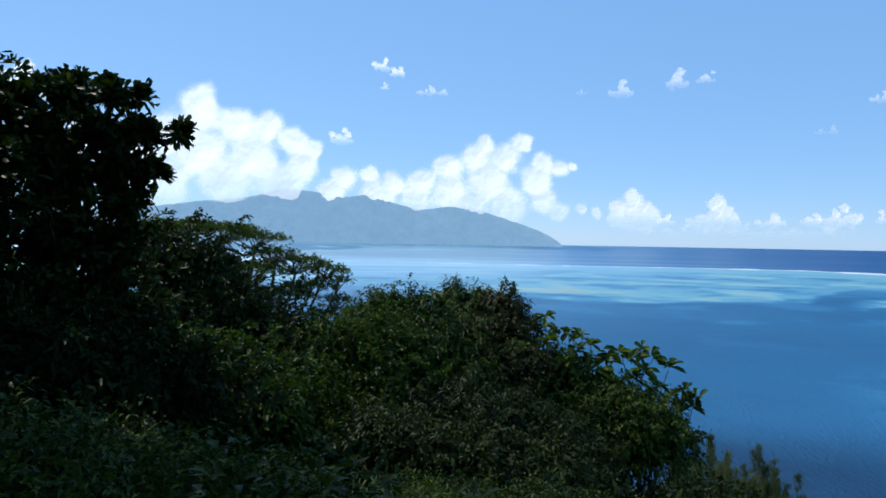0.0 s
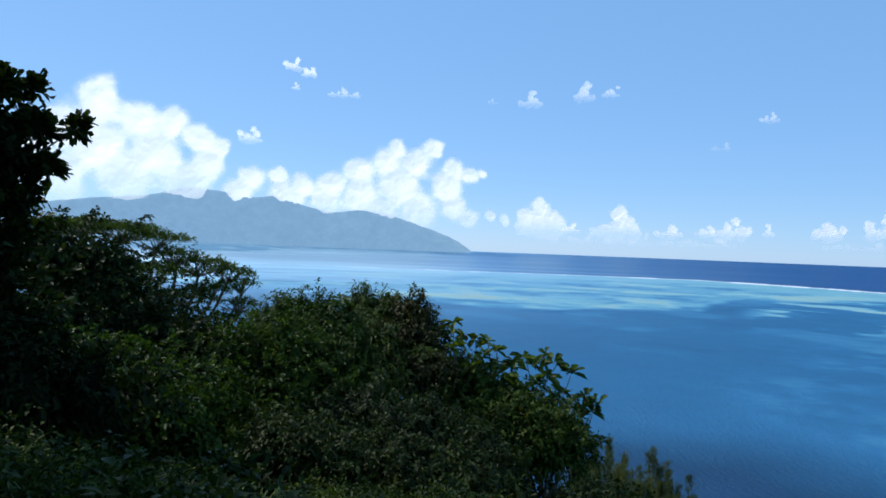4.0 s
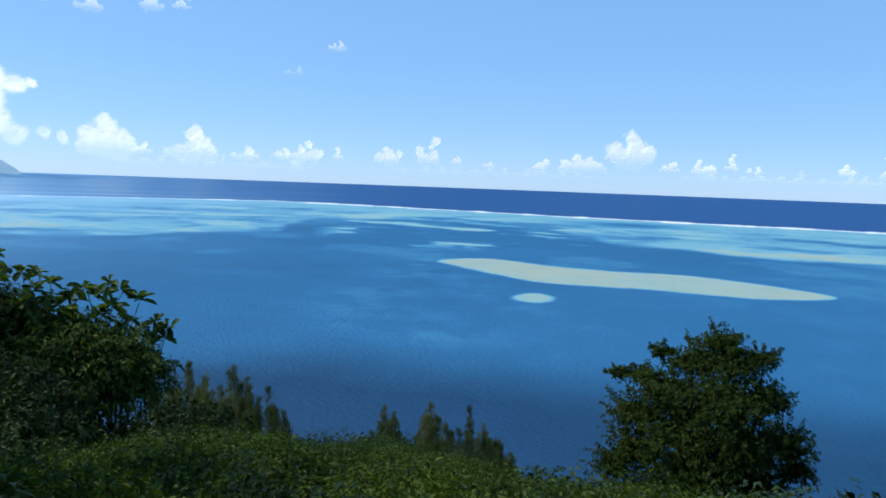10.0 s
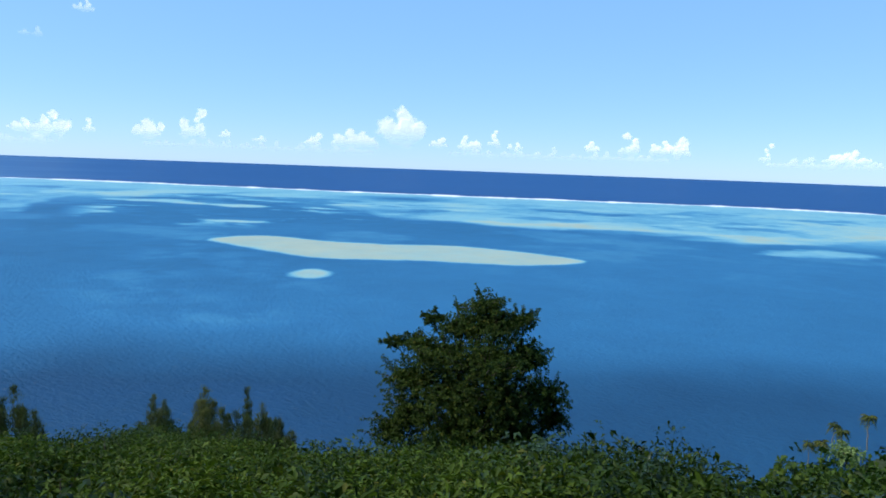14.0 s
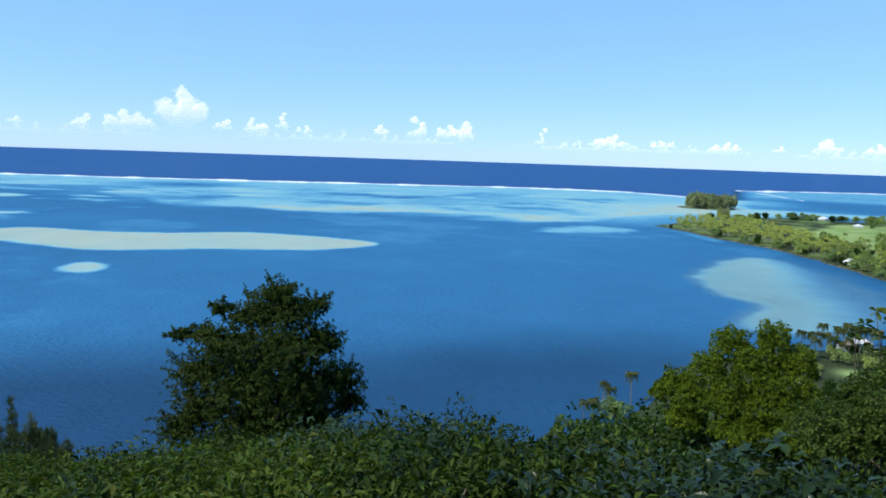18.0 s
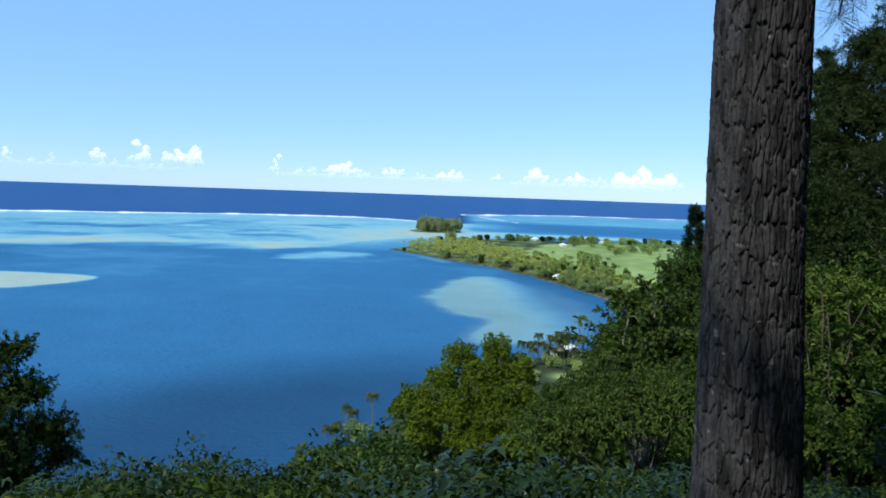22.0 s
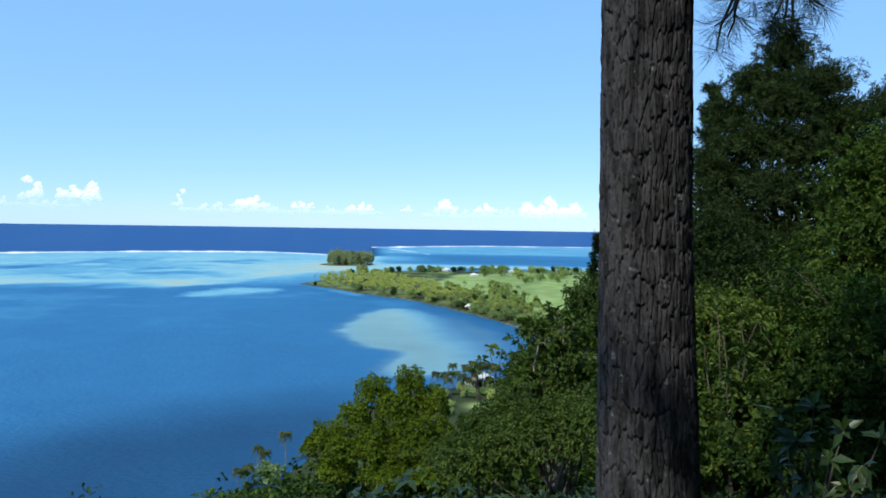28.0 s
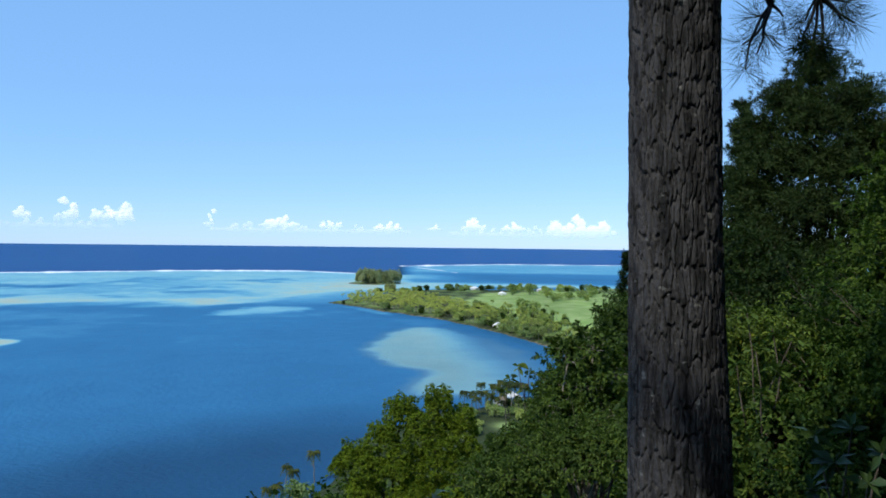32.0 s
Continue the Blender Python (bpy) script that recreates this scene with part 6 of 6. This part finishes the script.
def palm_grove(outline, count, seed):
    """A plantation of coconut palms too thick to count: trunks and fronds in one mesh each."""
    rng = np.random.default_rng(seed)
    xs, ys = np.array(outline).T
    fv, ff, tp = [], [], []
    n = 0
    while n < count:
        x, y = rng.uniform(xs.min(), xs.max()), rng.uniform(ys.min(), ys.max())
        if outline_distance(np.array([x]), np.array([y]), outline)[0] < 1:
            continue
        g, h = ground_at(x, y), rng.uniform(6.5, 13)
        top = np.array((x + rng.normal(0, 0.6), y + rng.normal(0, 0.6), g + h))
        tp.append(([(x, y, g - 0.5), (x, y, g + h * 0.5), tuple(top)], [0.2, 0.15, 0.11]))
        a, t = np.meshgrid(rng.uniform(0, 6.28, 13), np.linspace(0.15, 1.0, 5), indexing="ij")
        up, l = rng.uniform(-0.3, 1.1, 13)[:, None], rng.uniform(2.7, 4.0, 13)[:, None]
        out = np.stack([np.cos(a), np.sin(a), 0 * a], -1)
        p = top + out * (l * t * 0.9)[..., None] + np.array((0, 0, 1.0)) * (up * l * t * 0.8 - 0.62 * l * t * t)[..., None]
        sd = np.stack([-np.sin(a), np.cos(a), 0 * a], -1)
        base = np.concatenate([p.reshape(-1, 3)] * 2)
        axis = np.concatenate([(sd + out * 0.6).reshape(-1, 3), (out * 0.6 - sd).reshape(-1, 3)]) + np.array((0, 0, -0.35))
        size = np.tile((l * 0.34 * np.sin(np.pi * (0.15 + 0.8 * t)) + 0.2).ravel(), 2)
        v, f = blades2(base, axis, np.tile((0, 0, 1.0), (len(base), 1)), size, size * 0.5, 0.05, 0.35)
        ff.append(f + n * len(v))
        fv.append(v)
        n += 1
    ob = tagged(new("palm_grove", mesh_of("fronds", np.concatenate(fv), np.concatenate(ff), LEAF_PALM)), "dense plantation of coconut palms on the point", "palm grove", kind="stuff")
    v, f = tubes(tp, 5)
    tagged(child("trunks", mesh_of("trunks", v, f, PALE_BARK, True), ob), kind="stuff")


palm_grove([(1120, 3), (1070, -29), (990, -66), (911, -118), (840, -150), (880, -190), (960, -192), (1080, -165), (1250, -128), (1300, -80), (1205, -28)], 620, 611)
PALMS = [palm_meshes(600 + k, h) for k, h in enumerate((9.0, 11.0, 13.0, 15.0))]


DULL_PALMS = [palm_meshes(606 + k, h, False) for k, h in enumerate((7.0, 8.5, 10.0))]


def palm(x, y, rng, kinds=PALMS, scale=1.0):
    fronds, trunk = kinds[rng.integers(0, len(kinds))]
    ob = thing("coconut_palm", (x, y, max(ground_at(x, y), 0.5)), "coconut palm with a ragged crown of arching fronds", "palm", "coconut palms")
    ob.rotation_euler, ob.scale = (0, 0, rng.uniform(0, 6.28)), (scale, scale, scale)
    child("fronds", fronds, ob)
    child("trunk", trunk, ob)


def house(x, y, turn, w, d, roof_mat, label, h=2.8):
    """A small house: walls with openings shown by frames and panes, a hipped roof with eaves."""
    ob = thing("house", (x, y, ground_at(x, y)), label, "house", "houses by the shore")
    ob.rotation_euler = (0, 0, radians(turn))
    bm = bmesh.new()
    bmesh.ops.create_cube(bm, size=1.0, matrix=Matrix.LocRotScale((0, 0, h / 2), None, (w, d, h)))
    part("wall", bm, WALL_PAINT, ob)
    bm = bmesh.new()
    e, rh = 0.7, d * 0.32
    pts = [(-w / 2 - e, -d / 2 - e, h), (w / 2 + e, -d / 2 - e, h), (w / 2 + e, d / 2 + e, h), (-w / 2 - e, d / 2 + e, h), (-w / 2 + d * 0.4, 0, h + rh), (w / 2 - d * 0.4, 0, h + rh)]
    q = [bm.verts.new(p) for p in pts]
    low = [bm.verts.new((p[0], p[1], h - 0.12)) for p in pts[:4]]
    for idx in ((0, 1, 5, 4), (1, 2, 5), (2, 3, 4, 5), (3, 0, 4)):
        bm.faces.new([q[i] for i in idx])
    for i in range(4):
        bm.faces.new((q[i], low[i], low[(i + 1) % 4], q[(i + 1) % 4]))
    bm.faces.new(low[::-1])
    part("roof", bm, roof_mat, ob)
    for side in (-1, 1):
        for k, xx in enumerate(np.linspace(-w * 0.33, w * 0.33, 3)):
            bm = bmesh.new()
            hh, zz = (2.0, 1.0) if k == 1 else (1.1, 1.6)
            bmesh.ops.create_cube(bm, size=1.0, matrix=Matrix.LocRotScale((xx, side * (d / 2 + 0.02), zz), None, (1.1, 0.06, hh)))
            part("door" if k == 1 else "window", bm, WOOD if k == 1 else GLASS_DARK, ob)


def plain():
    rng = np.random.default_rng(91)
    front = np.array([(1120, 8), (1070, -27), (990, -64), (911, -116), (808, -154), (723, -172), (657, -189), (616, -198)], float)
    seglen = np.concatenate([[0], np.cumsum(np.hypot(*np.diff(front, axis=0).T))])
    def along(s, back):
        x, y = np.interp(s, seglen, front[:, 0]), np.interp(s, seglen, front[:, 1])
        x2, y2 = np.interp(min(s + 8, seglen[-1]), seglen, front[:, 0]), np.interp(min(s + 8, seglen[-1]), seglen, front[:, 1])
        x0, y0 = np.interp(max(s - 8, 0), seglen, front[:, 0]), np.interp(max(s - 8, 0), seglen, front[:, 1])
        t = unit((x2 - x0, y2 - y0))
        return x - t[1] * back, y + t[0] * back, t
    # palms and trees in a belt behind the beach; thick at the point, thin by the fields
    for k in range(150):
        s = rng.uniform(240, seglen[-1])
        depth = float(np.interp(s, [0, 60, 200, 330, 420, seglen[-1]], [18, 60, 130, 120, 45, 40]))
        back = 1 + depth * rng.random() ** 1.2
        x, y, t = along(s, 0)
        nx, ny = -t[1], t[0]
        if land_height(np.array([x + nx * 6]), np.array([y + ny * 6]))[1][0] < land_height(np.array([x - nx * 6]), np.array([y - ny * 6]))[1][0]:
            nx, ny = -nx, -ny
        palm(x + nx * back, y + ny * back, rng, PALMS, rng.uniform(0.85, 1.2))
    for k in range(180):
        s = rng.uniform(20, seglen[-1]) if k < 80 else rng.uniform(250, seglen[-1])
        depth = float(np.interp(s, [0, 60, 200, 330, 420, seglen[-1]], [18, 60, 150, 140, 60, 45]))
        back = 2 + depth * rng.random() ** 1.3
        x, y, t = along(s, 0)
        nx, ny = -t[1], t[0]
        if land_height(np.array([x + nx * 6]), np.array([y + ny * 6]))[1][0] < land_height(np.array([x - nx * 6]), np.array([y - ny * 6]))[1][0]:
            nx, ny = -nx, -ny
        far_tree("shore_tree", PLAIN_TREES[rng.integers(0, 3)], x + nx * back, y + ny * back, rng.uniform(0.55, 1.3), rng, "bushy green tree among palms on the shore", "trees of the plain")
    # trees on the meadow and along the far shore
    for x, y, sc in ((932, -232, 1.5), (1333, -313, 1.25), (1297, -335, 1.3), (1222, -346, 1.25), (1160, -346, 1.0), (1183, -371, 1.1), (1500, -255, 1.0), (1370, -330, 0.9), (905, -236, 0.7), (960, -250, 0.6), (850, -215, 0.6), (1130, -330, 0.6), (1280, -300, 0.6),
                     (1210, -400, 1.0), (1150, -390, 0.9), (1240, -430, 1.1)):
        far_tree("meadow_tree", PLAIN_TREES[(0, 2)[rng.integers(0, 2)]], x, y, sc * 1.7, rng, "bushy green tree standing in a meadow", "trees of the plain")
    for k in range(60):
        t = rng.random()
        x, y = np.interp(t, [0, 0.15, 0.35, 0.6, 0.8, 1], [1290, 1390, 1440, 1430, 1400, 1450]), np.interp(t, [0, 0.15, 0.35, 0.6, 0.8, 1], [-70, -120, -200, -300, -410, -520])
        far_tree("shore_tree", PLAIN_TREES[rng.integers(0, 3)], x - rng.uniform(0, 45), y - rng.uniform(-10, 30), rng.uniform(0.6, 1.9), rng, "bushy green tree on the far shore of the plain", "trees of the plain")
    for k in range(64):
        a, q = rng.uniform(0, 6.28), math.sqrt(rng.random())
        x, y = 1695 + 56 * q * math.cos(a), -86 + 50 * q * math.sin(a)
        far_tree("islet_tree", ISLET_TREES[rng.integers(0, 3)], x, y, rng.uniform(0.95, 1.2), rng, "tall grey-green tree crowding a small islet", "trees of the islet")
    for dx, dy in ((0, 0), (8, 6), (-7, 3), (4, -8)):
        far_tree("islet_tree", ISLET_TREES[0], 1368 + dx, -92 + dy, 0.85, rng, "tall grey-green tree at the point", "trees of the islet")
    # palms of the village at the foot of the hill
    for az, r, sc in ((88.4, 285, 1.1), (86.3, 272, 1.0), (86.9, 268, 0.95), (85.7, 262, 1.0), (84.9, 258, 0.8), (102.4, 425, 1.0), (101.0, 420, 0.95), (100.2, 405, 0.9), (103.3, 400, 1.1), (101.6, 395, 0.9), (104.2, 410, 1.0), (99.6, 395, 0.85), (103.8, 440, 1.0),
                      (100.6, 385, 0.9), (104.8, 380, 1.0), (102.0, 395, 0.9), (101.3, 408, 0.9), (101.8, 412, 1.0), (102.9, 418, 1.0), (103.5, 426, 1.1), (102.2, 432, 1.0), (100.8, 398, 0.8), (103.9, 392, 0.9), (102.6, 402, 0.8)):
        p = polar(az, r)
        palm(p[0], p[1], rng, DULL_PALMS, sc if r < 300 else sc * 1.25)
    for k in range(58):
        az, r = rng.uniform(98, 107), rng.uniform(300, 440)
        p = polar(az, r)
        if 102.4 < az < 103.6 and 345 < r < 385 or land_height(np.array([p[0]]), np.array([p[1]]))[1][0] < 6:
            continue
        far_tree("shore_tree", PLAIN_TREES[rng.integers(0, 3)], p[0], p[1], rng.uniform(0.35, 0.7), rng, "bushy green tree among the village houses", "trees of the plain")
    p = polar(87.2, 264)
    far_tree("shore_tree", PLAIN_TREES[0], p[0], p[1], 1.0, rng, "round green tree at the water's edge", "trees of the plain")
    house(784, -168, -20, 13, 8, ROOF_TIN, "white house with a pale hipped roof by the beach")
    house(756, -180, -16, 9, 7, ROOF_TIN, "white house with a pale hipped roof by the beach")
    house(414, -92, 25, 9, 6, ROOF_RUST, "small house with a weathered brown roof among palms")
    house(432, -102, 10, 10, 7, ROOF_TIN, "white house with a pale roof among palms")
    house(1290, -284, 15, 14, 9, ROOF_TIN, "white farm house at the edge of the meadow")
    house(1440, -262, 30, 16, 10, ROOF_TIN, "white house near the far shore")
    house(1390, -380, 12, 14, 9, ROOF_TIN, "white house near the far shore")


plain()
